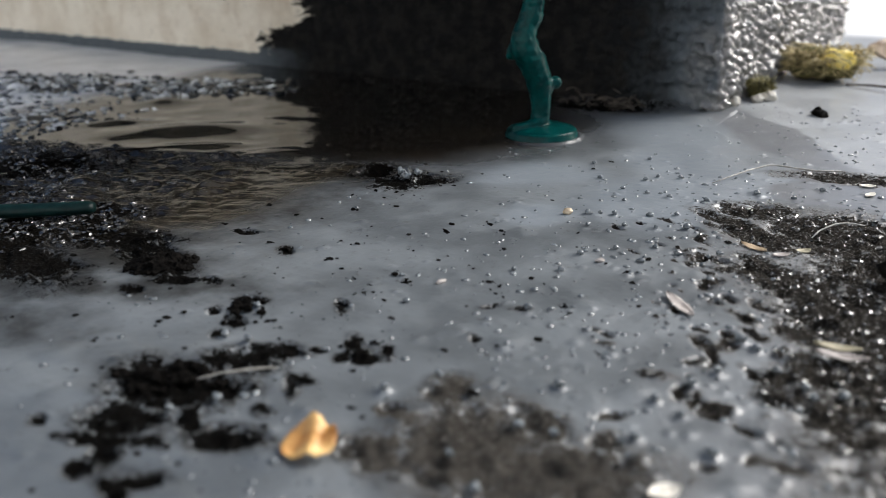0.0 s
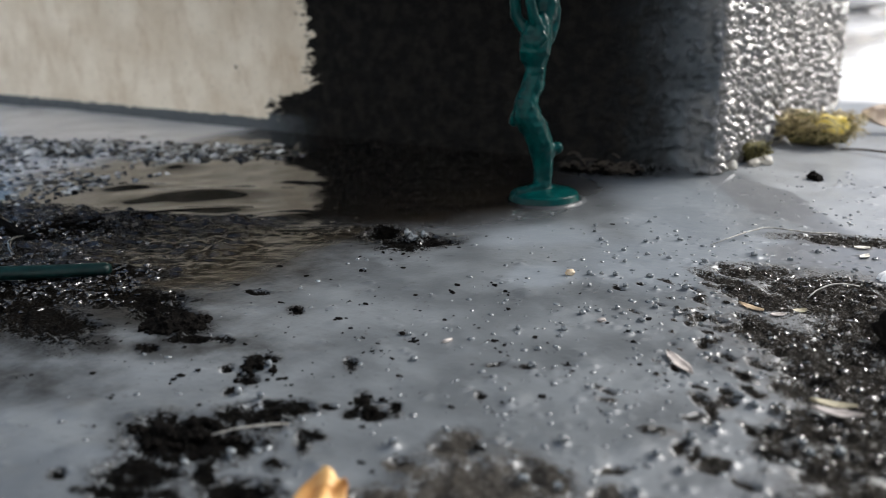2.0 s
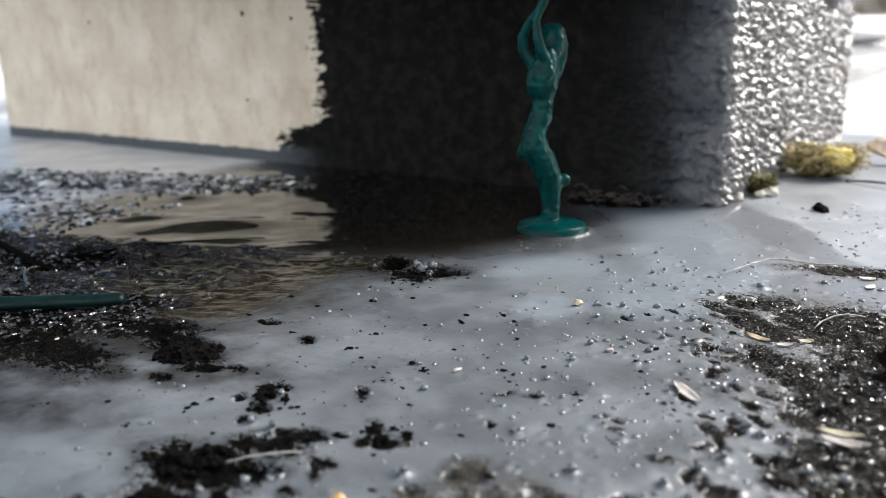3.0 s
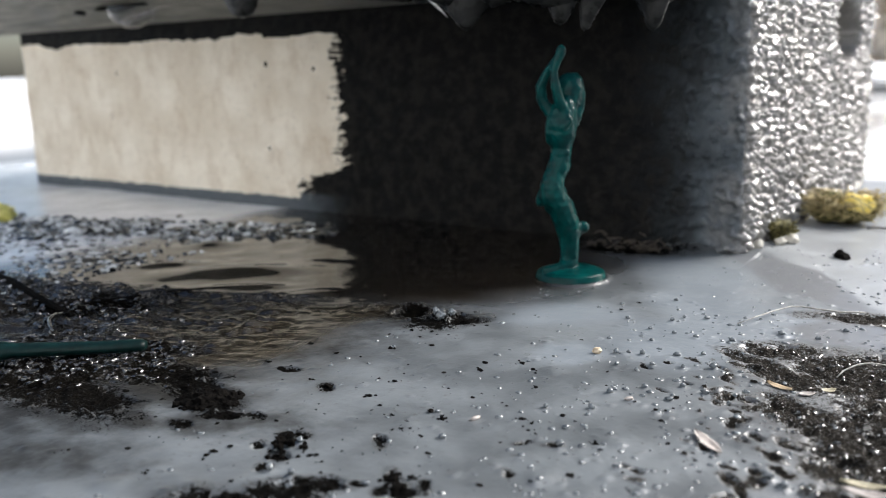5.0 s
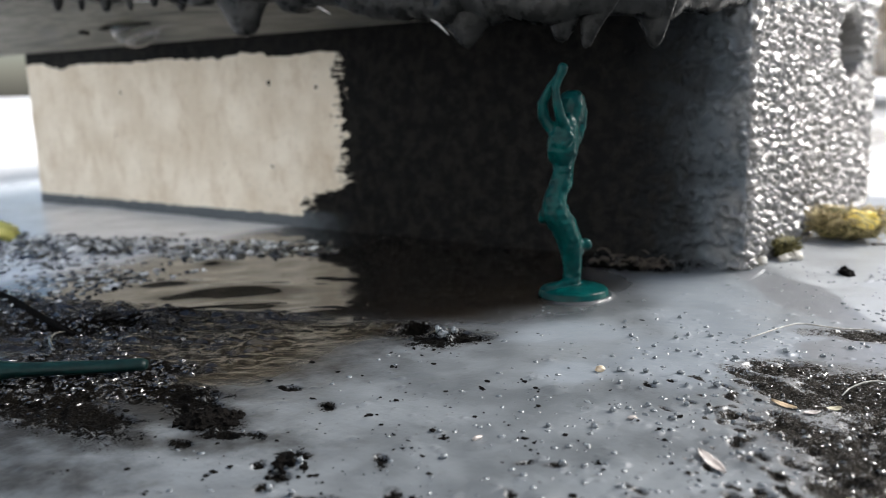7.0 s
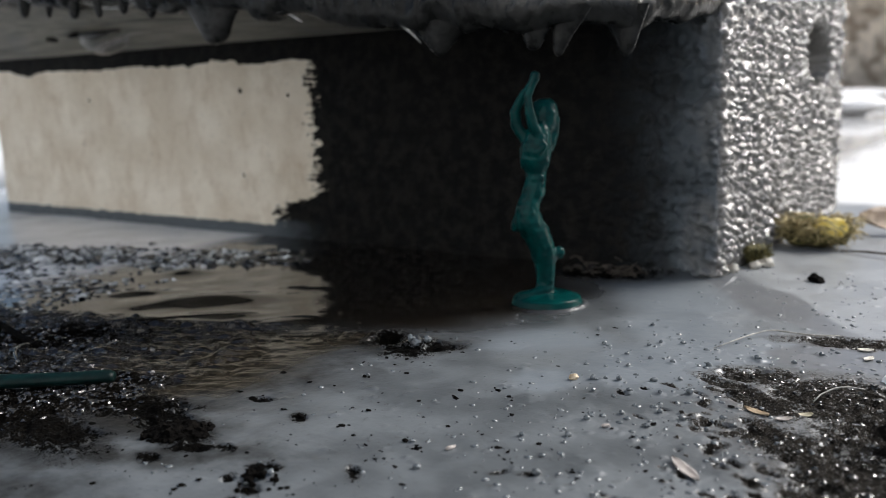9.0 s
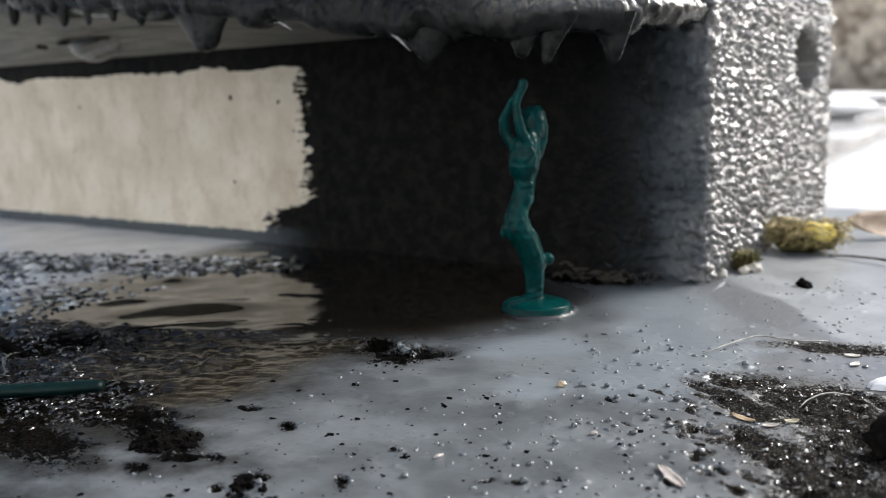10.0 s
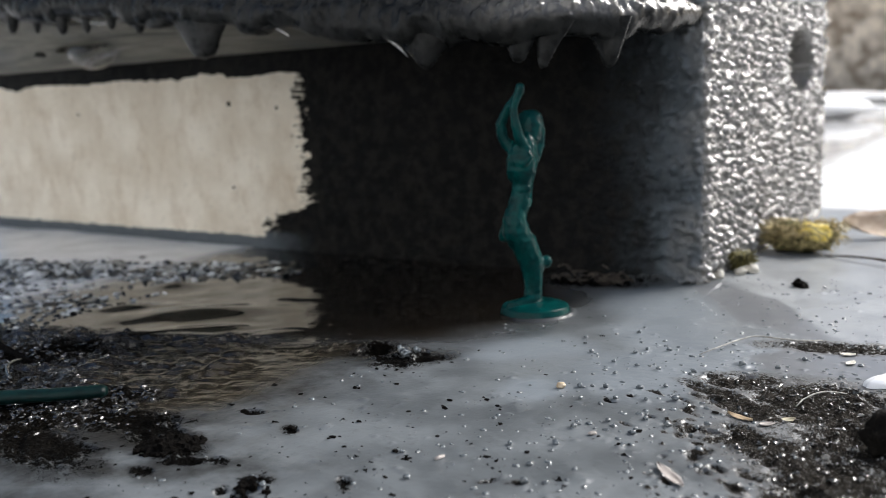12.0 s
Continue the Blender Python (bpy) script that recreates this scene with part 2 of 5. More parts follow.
WATER, _, wb = material("clear_water", 0.02, 0.0, (0.95, 0.97, 0.97))
wb.inputs["Transmission Weight"].default_value, wb.inputs["IOR"].default_value = 1.0, 1.33
FLOOR, WALL, DRIP, BOARD = floor_material(), wall_material(), drip_material(), board_material()
TOY = plain("green_plastic", (0.0004, 0.021, 0.021), (0.0006, 0.042, 0.039), 400, 0.30, 0.00010, 0.11)
# Same plastic as the toy, coloured darker for the shade it lies in.
SHADED_ROD = plain("shaded_green_plastic", (0.001, 0.008, 0.0075), (0.002, 0.016, 0.015), 500, 0.45, 0.00012, 0.15)
SOIL = plain("soil", (0.0016, 0.0015, 0.0014), (0.0070, 0.0062, 0.0054), 1800, 0.85, 0.0008, 0.03)
# Pale colour stands in for wet glints on the left-hand gravel.
GLINT_GRAVEL = plain("glint_gravel", (0.12, 0.13, 0.13), (0.78, 0.80, 0.80), 200, 0.12, 0.0004, 1.0)
WET_GRAIN = plain("wet_grain", (0.018, 0.018, 0.016), (0.120, 0.117, 0.107), 500, 0.26, 0.0002, 1.0)
WET_STONE = plain("wet_gravel", (0.004, 0.0042, 0.0040), (0.042, 0.045, 0.044), 420, 0.12, 0.0004, 1.0)
MUD_GRAIN = plain("mud_grain", (0.006, 0.0058, 0.0052), (0.042, 0.041, 0.037), 600, 0.18, 0.0003, 0.9)
GRIT = plain("painted_grit", (0.085, 0.096, 0.103), (0.135, 0.150, 0.160), 900, 0.22, 0.0002)
DEBRIS = plain("old_straw", (0.020, 0.015, 0.010), (0.075, 0.058, 0.042), 700, 0.7, 0.0001)
GREY_STRAW = plain("grey_straw", (0.20, 0.19, 0.17), (0.36, 0.35, 0.32), 700, 0.5, 0.0001)
STRAW = plain("dry_straw", (0.22, 0.20, 0.13), (0.40, 0.36, 0.25), 700, 0.6, 0.0001)
PALE = plain("pale_crumb", (0.45, 0.42, 0.36), (0.65, 0.62, 0.55), 900, 0.55, 0.0003)
TAN = plain("tan_pebble", (0.36, 0.27, 0.17), (0.60, 0.50, 0.36), 900, 0.6, 0.0003)
LEAF = plain("orange_leaf", (0.36, 0.15, 0.032), (0.60, 0.40, 0.15), 260, 0.5, 0.0003)
HUSK = plain("pinkish_husk", (0.23, 0.205, 0.19), (0.36, 0.325, 0.30), 500, 0.45, 0.0002)
BROWN = plain("brown_leaf", (0.30, 0.22, 0.155), (0.52, 0.42, 0.32), 200, 0.6, 0.0003)
MOSS = plain("dry_moss", (0.035, 0.034, 0.012), (0.16, 0.14, 0.05), 900, 0.8, 0.0008, 0.2)
FUZZ = plain("moss_fibre", (0.14, 0.115, 0.045), (0.56, 0.45, 0.22), 600, 0.7, 0.0001)
YELLOW = plain("yellow_petal", (0.78, 0.58, 0.08), (0.92, 0.78, 0.30), 300, 0.5)
STONE = plain("dark_stone", (0.004, 0.0037, 0.0033), (0.014, 0.012, 0.010), 500, 0.8, 0.0006, 0.05)
CUTWOOD = plain("cut_wood", (0.30, 0.22, 0.13), (0.46, 0.36, 0.24), 500, 0.7, 0.0003)
STUCCO = plain("brown_stucco", (0.28, 0.20, 0.13), (0.90, 0.76, 0.57), 22, 0.9, 0.01)
PLASTER = plain("white_plaster", (0.72, 0.72, 0.72), (0.82, 0.81, 0.80), 9, 0.8)
# For the unseen wall added to bounce sunlight onto the plinth.
BOUNCE_WALL = plain("bounce_wall", (0.42, 0.43, 0.44), (0.54, 0.55, 0.56), 9, 0.8)
# Paler than the drips: the highlight on their edges is in the colour.
LIT_RIM = plain("lit_rim_paint", (0.20, 0.20, 0.195), (0.34, 0.34, 0.33), 500, 0.12, 0.0, 0.8)
# White colour stands in for sky glare on the wet floor.
GLARE_WHITE = plain("white_glare", (0.74, 0.75, 0.77), (0.80, 0.81, 0.82), 200, 0.10)
# Yellow green of a reflection in the floor, put on solid lumps.
REFLECTED_GREEN = plain("reflected_green", (0.55, 0.52, 0.08), (0.85, 0.78, 0.26), 120, 0.7, 0.002)


# ---- mesh helpers ----
def part(name, bm, mat, parent=None, label="", soft=True):
    me = bpy.data.meshes.new(name)
    bm.to_mesh(me)
    bm.free()
    me.materials.append(mat)
    if soft:
        me.polygons.foreach_set("use_smooth", np.ones(len(me.polygons), bool))
    ob = new(name, me)
    if parent is not None:
        ob.parent = parent
    if label:
        ob["label"] = label
    return ob


def thing(name, place, label, category, group="", kind="", turn=0.0):
    ob = new(name)
    ob.empty_display_size = 0.005
    ob.matrix_world = pose(*place, 0, 0, turn)
    return tagged(ob, label, category, group, kind)


def grid_mesh(name, X, Y, Z, mat, fields, closed=False):
    """A mesh over a rows x columns array of points, with float fields on its corners."""
    r, c = X.shape
    idx = np.arange(r * c).reshape(r, c)
    q = np.stack([idx[:-1, :-1], idx[:-1, 1:], idx[1:, 1:], idx[1:, :-1]], -1).reshape(-1, 4)
    me = bpy.data.meshes.new(name)
    me.vertices.add(r * c)
    me.vertices.foreach_set("co", np.stack([X, Y, Z], -1).astype(np.float32).ravel())
    me.loops.add(q.size)
    me.loops.foreach_set("vertex_index", q.astype(np.int32).ravel())
    me.polygons.add(len(q))
    me.polygons.foreach_set("loop_start", np.arange(0, q.size, 4, dtype=np.int32))
    me.polygons.foreach_set("use_smooth", np.ones(len(q), bool))
    for key, val in fields.items():
        a = me.attributes.new(key, "FLOAT", "POINT")
        a.data.foreach_set("value", np.broadcast_to(val, X.shape).astype(np.float32).ravel())
    me.materials.append(mat)
    me.update(calc_edges=True)
    me.validate()
    return me


def tube(bm, pts, radii, sides=8, flat=1.0):
    """A tapered tube along points, closed by tips."""
    pts = [Vector(p) for p in pts]
    rings = []
    for k, p in enumerate(pts):
        d = (pts[min(k + 1, len(pts) - 1)] - pts[max(k - 1, 0)]).normalized()
        up = Vector((0, 0, 1)) if abs(d.z) < 0.9 else Vector((0, 1, 0))
        s = d.cross(up).normalized()
        n = s.cross(d).normalized()
        rings.append([bm.verts.new(p + (s * math.cos(a) + n * math.sin(a) * flat) * radii[k]) for a in (2 * math.pi * i / sides for i in range(sides))])
    for a, b in zip(rings, rings[1:]):
        for i in range(sides):
            bm.faces.new((a[i], a[(i + 1) % sides], b[(i + 1) % sides], b[i]))
    bm.faces.new(list(reversed(rings[0])))
    bm.faces.new(rings[-1])
    return bm


def curve_pts(a, b, bow, rise, n=9, wob=0.0, rng=random):
    """Points of a bowed line from a to b."""
    a, b = Vector(a), Vector(b)
    side = Vector((-(b - a).y, (b - a).x, 0))
    out = []
    for i in range(n):
        t = i / (n - 1)
        w = 4 * t * (1 - t)
        out.append(a.lerp(b, t) + side * bow * w + Vector((rng.uniform(-wob, wob), rng.uniform(-wob, wob), rise * w)))
    return out


def lump(bm, centre, size, seed=0, sub=2, rough=0.25):
    """An uneven rounded lump."""
    made = bmesh.ops.create_icosphere(bm, subdivisions=sub, radius=1.0)["verts"]
    for v in made:
        d = 1 + rough * (noise.noise(v.co * 1.6 + Vector((seed * 3.1, seed * 1.7, 0))) + 0.5 * noise.noise(v.co * 4 + Vector((seed, 0, seed))))
        v.co = Vector((v.co.x * size[0] * d, v.co.y * size[1] * d, v.co.z * size[2] * d)) + Vector(centre)
    return bm


def scatter(name, items, mat, sub, soft=True):
    """One mesh of many small uneven lumps: centre, size, seed, roughness."""
    bm = bmesh.new()
    bmesh.ops.create_icosphere(bm, subdivisions=sub, radius=1.0)
    base = [v.co.copy() for v in bm.verts]
    tris = np.array([[v.index for v in f.verts] for f in bm.faces])
    bm.free()
    co, faces = [], []
    for n, (centre, size, seed, rough) in enumerate(items):
        o, o2 = Vector((seed * 3.1, seed * 1.7, 0)), Vector((seed, 0, seed))
        for v in base:
            d = 1 + rough * (noise.noise(v * 1.6 + o) + 0.5 * noise.noise(v * 4 + o2))
            co.append((v.x * size[0] * d + centre[0], v.y * size[1] * d + centre[1], v.z * size[2] * d + centre[2]))
        faces.append(tris + n * len(base))
    me = bpy.data.meshes.new(name)
    me.from_pydata(co, [], np.concatenate(faces).tolist())
    me.materials.append(mat)
    if soft:
        me.polygons.foreach_set("use_smooth", np.ones(len(me.polygons), bool))
    return new(name, me)


# ---- floor: one sheet of painted concrete with bare patches, out to the horizon ----
# bare patches: x, y, half-length, half-width, bearing in degrees
NEAR_SOIL = [
    (-0.0094, -0.1629, 0.0050, 0.0033, 161), (-0.0050, -0.1616, 0.0038, 0.0028, 0), (-0.0062, -0.1690, 0.0037, 0.0022, 18), (-0.0067, -0.1739, 0.0018, 0.0009, 22), (-0.0041, -0.1722, 0.0026, 0.0013, 24),
    (-0.0019, -0.1742, 0.0017, 0.0010, 157), (-0.0018, -0.1766, 0.0014, 0.0009, 17), (0.0029, -0.1773, 0.0015, 0.0009, 159), (0.0036, -0.1751, 0.0020, 0.0010, 26), (-0.0023, -0.1596, 0.0031, 0.0016, 26),
    (-0.0050, -0.1538, 0.0033, 0.0023, 15), (-0.0073, -0.1555, 0.0017, 0.0009, 24), (-0.0042, -0.1500, 0.0024, 0.0014, 25), (-0.0011, -0.1499, 0.0013, 0.0008, 25), (0.0056, -0.1657, 0.0029, 0.0015, 26),
    (0.0001, -0.1656, 0.0016, 0.0009, 149), (0.0049, -0.1607, 0.0010, 0.0007, 146), (0.0000, -0.1705, 0.0013, 0.0008, 21), (0.0042, -0.1558, 0.0016, 0.0006, 135), (0.0037, -0.1538, 0.0011, 0.0007, 24),
]
MID_SOIL = [
    (0.0029, -0.1435, 0.0018, 0.0011, 135), (0.0059, -0.1457, 0.0020, 0.0015, 22), (0.0076, -0.1434, 0.0017, 0.0007, 129), (0.0037, -0.1474, 0.0009, 0.0007, 162), (0.0001, -0.1474, 0.0009, 0.0007, 15),
    (-0.0163, -0.1416, 0.0019, 0.0013, 15), (-0.0137, -0.1468, 0.0016, 0.0010, 147), (-0.0131, -0.1503, 0.0013, 0.0007, 143), (-0.0186, -0.1457, 0.0009, 0.0006, 168), (-0.0053, -0.1359, 0.0014, 0.0008, 134),
    (0.0145, -0.1244, 0.0011, 0.0007, 33), (0.0114, -0.1260, 0.0010, 0.0007, 32), (0.0251, -0.1255, 0.0009, 0.0006, 44), (0.0283, -0.1282, 0.0008, 0.0005, 36), (0.0141, -0.1349, 0.0010, 0.0006, 123),
    (-0.0133, -0.1745, 0.0011, 0.0006, 0), (-0.0341, -0.1471, 0.0018, 0.0012, 161), (-0.0266, -0.1399, 0.0016, 0.0010, 10), (-0.0259, -0.1251, 0.0020, 0.0011, 141), (-0.0369, -0.1223, 0.0018, 0.0009, 22),
]
SIDE_SOIL = [
    (0.0268, -0.0784, 0.0058, 0.0018, 153), (0.0300, -0.0715, 0.0062, 0.0036, 13), (0.0336, -0.0835, 0.0068, 0.0036, 150), (0.0435, -0.0770, 0.0100, 0.0095, 0), (0.0510, -0.0875, 0.0120, 0.0075, 90),
    (0.0419, -0.0988, 0.0083, 0.0045, 150), (0.0361, -0.0941, 0.0036, 0.0020, 149), (0.0503, -0.1060, 0.0091, 0.0067, 114), (0.0468, -0.1136, 0.0037, 0.0024, 141), (0.0565, -0.1190, 0.0120, 0.0060, 90),
    (0.0501, -0.1227, 0.0041, 0.0033, 114), (0.0486, -0.1295, 0.0024, 0.0020, 15), (0.0571, -0.1336, 0.0034, 0.0019, 56), (0.0533, -0.1310, 0.0038, 0.0026, 108), (0.0467, -0.1256, 0.0021, 0.0014, 168),
    (0.0720, -0.1010, 0.0200, 0.0200, 0), (0.0740, -0.1300, 0.0160, 0.0180, 0), (0.0410, -0.0430, 0.0110, 0.0030, 15), (-0.0393, -0.0859, 0.0042, 0.0024, 36), (-0.0306, -0.0903, 0.0044, 0.0015, 36), (-0.0272, -0.0838, 0.0036, 0.0022, 36), (-0.0280, -0.0060, 0.0120, 0.0060, 12),
]
RIM_SOIL = [
    (0.0287, -0.0963, 0.0014, 0.0010, 95), (0.0310, -0.0964, 0.0010, 0.0007, 91), (0.0263, -0.0943, 0.0012, 0.0006, 105), (0.0332, -0.0990, 0.0011, 0.0007, 101), (0.0328, -0.1044, 0.0016, 0.0011, 85),
    (0.0361, -0.1318, 0.0015, 0.0009, 6), (0.0388, -0.1340, 0.0013, 0.0008, 101), (0.0410, -0.1348, 0.0014, 0.0008, 102), (0.0435, -0.1354, 0.0013, 0.0009, 80), (0.0375, -0.1218, 0.0016, 0.0010, 145),
    (0.0394, -0.1236, 0.0014, 0.0006, 105), (0.0382, -0.1265, 0.0011, 0.0008, 55), (0.0401, -0.1263, 0.0010, 0.0007, 79), (0.0406, -0.1212, 0.0012, 0.0008, 95), (0.0458, -0.1196, 0.0013, 0.0008, 88),
    (0.0393, -0.1128, 0.0016, 0.0007, 153), (0.0418, -0.1167, 0.0015, 0.0007, 155), (0.0407, -0.1080, 0.0020, 0.0010, 149), (0.0366, -0.1085, 0.0012, 0.0008, 148),
]
LEFT_SOIL = [
    (-0.0399, -0.0835, 0.005, 0.0025, 132), (-0.0313, -0.0895, 0.004, 0.0032, -176), (-0.0286, -0.0841, 0.0038, 0.0018, 128),
    (-0.0301, -0.0884, 0.004, 0.0019, -152), (-0.0353, -0.0897, 0.002, 0.0015, 142), (-0.0266, -0.0851, 0.0019, 0.0015, 134),
    (-0.0560, -0.1362, 0.0110, 0.0042, 20), (-0.0430, -0.1372, 0.0060, 0.0030, -10), (-0.0310, -0.1420, 0.0030, 0.0012, 20), (-0.0366, -0.1386, 0.0050, 0.0030, 156), (-0.0480, -0.1355, 0.0052, 0.0030, 4), (-0.0608, -0.1330, 0.0054, 0.0030, 166), (-0.0680, -0.1300, 0.0110, 0.0030, 25), (-0.0515, -0.1478, 0.0050, 0.0016, 24),
]
SOIL_PATCHES = [(x, y, a * 1.2, b * 1.2, turn) for x, y, a, b, turn in NEAR_SOIL] + MID_SOIL + SIDE_SOIL + RIM_SOIL + LEFT_SOIL
spots = random.Random(44)
for k in range(60):
    # broken rim of the large patch, thinning out across the paint in brushed streaks
    t, off, r = spots.random(), abs(spots.gauss(0.003, 0.006)), spots.uniform(0.0002, 0.0007)
    SOIL_PATCHES.append((0.0245 + 0.027 * t - 0.85 * off, -0.0800 - 0.058 * t - 0.45 * off, r * spots.uniform(1.2, 2.6), r * 0.8, 152 + spots.uniform(-14, 14)))
GRAVEL_PATCHES = [(-0.112, -0.123, 0.028, 0.008, 30), (-0.0720, -0.1425, 0.0150, 0.0075, 9), (-0.0680, -0.1515, 0.0110, 0.0052, -11), (-0.084, -0.1480, 0.020, 0.0085, 20), (-0.0845, -0.1371, 0.0100, 0.0042, 12), (-0.0580, -0.1490, 0.0140, 0.0048, -8)]
STONE_PATCHES = [(0.0261, -0.1544, 0.0074, 0.0066, 124), (0.0190, -0.1468, 0.0029, 0.0022, 127), (0.0299, -0.1470, 0.0034, 0.0020, 168), (0.0350, -0.1540, 0.0082, 0.0048, 36), (0.0166, -0.1533, 0.0018, 0.0016, 0), (0.0190, -0.1600, 0.0029, 0.0024, 160), (0.0369, -0.1462, 0.0014, 0.0009, 41), (0.0347, -0.1425, 0.0012, 0.0006, 35), (0.0490, -0.1420, 0.0009, 0.0006, 60), (0.0518, -0.1413, 0.0017, 0.0007, 3), (0.0454, -0.1454, 0.0010, 0.0007, 44)]
WET_PATCHES = [(0.0190, -0.0190, 0.0240, 0.0058, -51), (0.0460, -0.0545, 0.0170, 0.0075, 15), (0.0560, -0.0600, 0.0060, 0.0080, 30)]
STAIN_PATCHES = [(-0.0560, -0.1340, 0.0170, 0.0080, 20), (-0.0400, -0.1370, 0.0090, 0.0050, 0), (-0.0560, -0.1500, 0.0160, 0.0080, 10), (-0.0480, -0.1400, 0.0120, 0.0070, 5), (-0.0700, -0.1480, 0.0200, 0.0090, 8), (-0.0430, -0.1500, 0.0080, 0.0040, 10)]
# Shade on the near left floor and beside the mound, put in as darkening.
FAINT_SHADE = [(-0.0600, -0.1590, 0.0260, 0.0120, 32), (-0.0440, -0.1665, 0.0160, 0.0070, 32), (-0.0300, -0.1440, 0.0160, 0.0050, 30), (-0.0480, -0.1140, 0.0240, 0.0130, 60)]
# Lighter coat by pebble and toy; the rest paint the sky's sheen.
COAT_SHEEN_PATCHES = [(-0.0020, -0.0270, 0.0200, 0.0120, -50), (0.0120, -0.0520, 0.0200, 0.0110, -45), (0.0005, -0.0915, 0.0075, 0.0050, 36), (-0.0120, -0.0700, 0.0130, 0.0090, 30), (0.0142, -0.0713, 0.0161, 0.0136, 74), (0.0245, -0.0554, 0.0125, 0.0097, -112)]


def patch_field(X, Y, patches):
    out = np.zeros(np.shape(X))
    for cx, cy, a, b, turn in patches:
        c, s, reach = math.cos(radians(turn)), math.sin(radians(turn)), 1.9 * max(a, b)
        near = (np.abs(X - cx) < reach) & (np.abs(Y - cy) < reach)
        dx, dy = X[near] - cx, Y[near] - cy
        u, v = (dx * c + dy * s) / a, (-dx * s + dy * c) / b
        out[near] = np.maximum(out[near], np.clip(1.28 - 0.68 * np.sqrt(u * u + v * v), 0, 1))
    return out


def floor_fields(X, Y):
    wx, wy = X + 0.0024 * (fbm(X, Y, 0.003, 5) - 0.5), Y + 0.0024 * (fbm(X, Y, 0.003, 9) - 0.5)
    soil = patch_field(wx, wy, SOIL_PATCHES)
    soil = soil * (1 - np.exp(-(((X + 0.0322) / 0.0024) ** 2 + ((Y + 0.0850) / 0.0017) ** 2)))
    gravel = 0.86 * patch_field(wx, wy, GRAVEL_PATCHES)
    pale = patch_field(wx, wy, STONE_PATCHES)
    scree = film_shade_field(X, Y) * (0.10 + 0.50 * fbm(X - 0.5 * Y, Y * 1.8, 0.010, 91)) * crust_field(X, Y)
    gravel = np.maximum(gravel, scree)
    bare = np.maximum(np.maximum(soil, gravel), pale)
    far = np.maximum(smooth(0.40, 0.7, np.hypot(X, Y)), smooth(0.150, 0.175, Y + 0.02 * (vnoise(X, Y, 0.02, 81) - 0.5)) * smooth(-0.2, -0.05, X))
    return bare * (1 - far), (pale > np.maximum(soil, gravel)) * 1.0, far


def film_shade_field(X, Y):
    """The half-dry watery film on the shaded side, drawn on along the wall to paint the floor's shade and dark
    reflection.
    """
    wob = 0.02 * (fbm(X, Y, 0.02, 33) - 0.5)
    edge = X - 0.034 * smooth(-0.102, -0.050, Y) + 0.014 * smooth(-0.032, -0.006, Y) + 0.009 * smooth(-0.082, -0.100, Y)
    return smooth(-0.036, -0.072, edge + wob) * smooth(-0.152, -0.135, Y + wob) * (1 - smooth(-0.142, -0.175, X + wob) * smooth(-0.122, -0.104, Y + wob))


def crust_field(X, Y):
    return smooth(-0.082, -0.091, Y - 0.26 * (X + 0.055) + 0.008 * (fbm(X, Y, 0.012, 30) - 0.5))


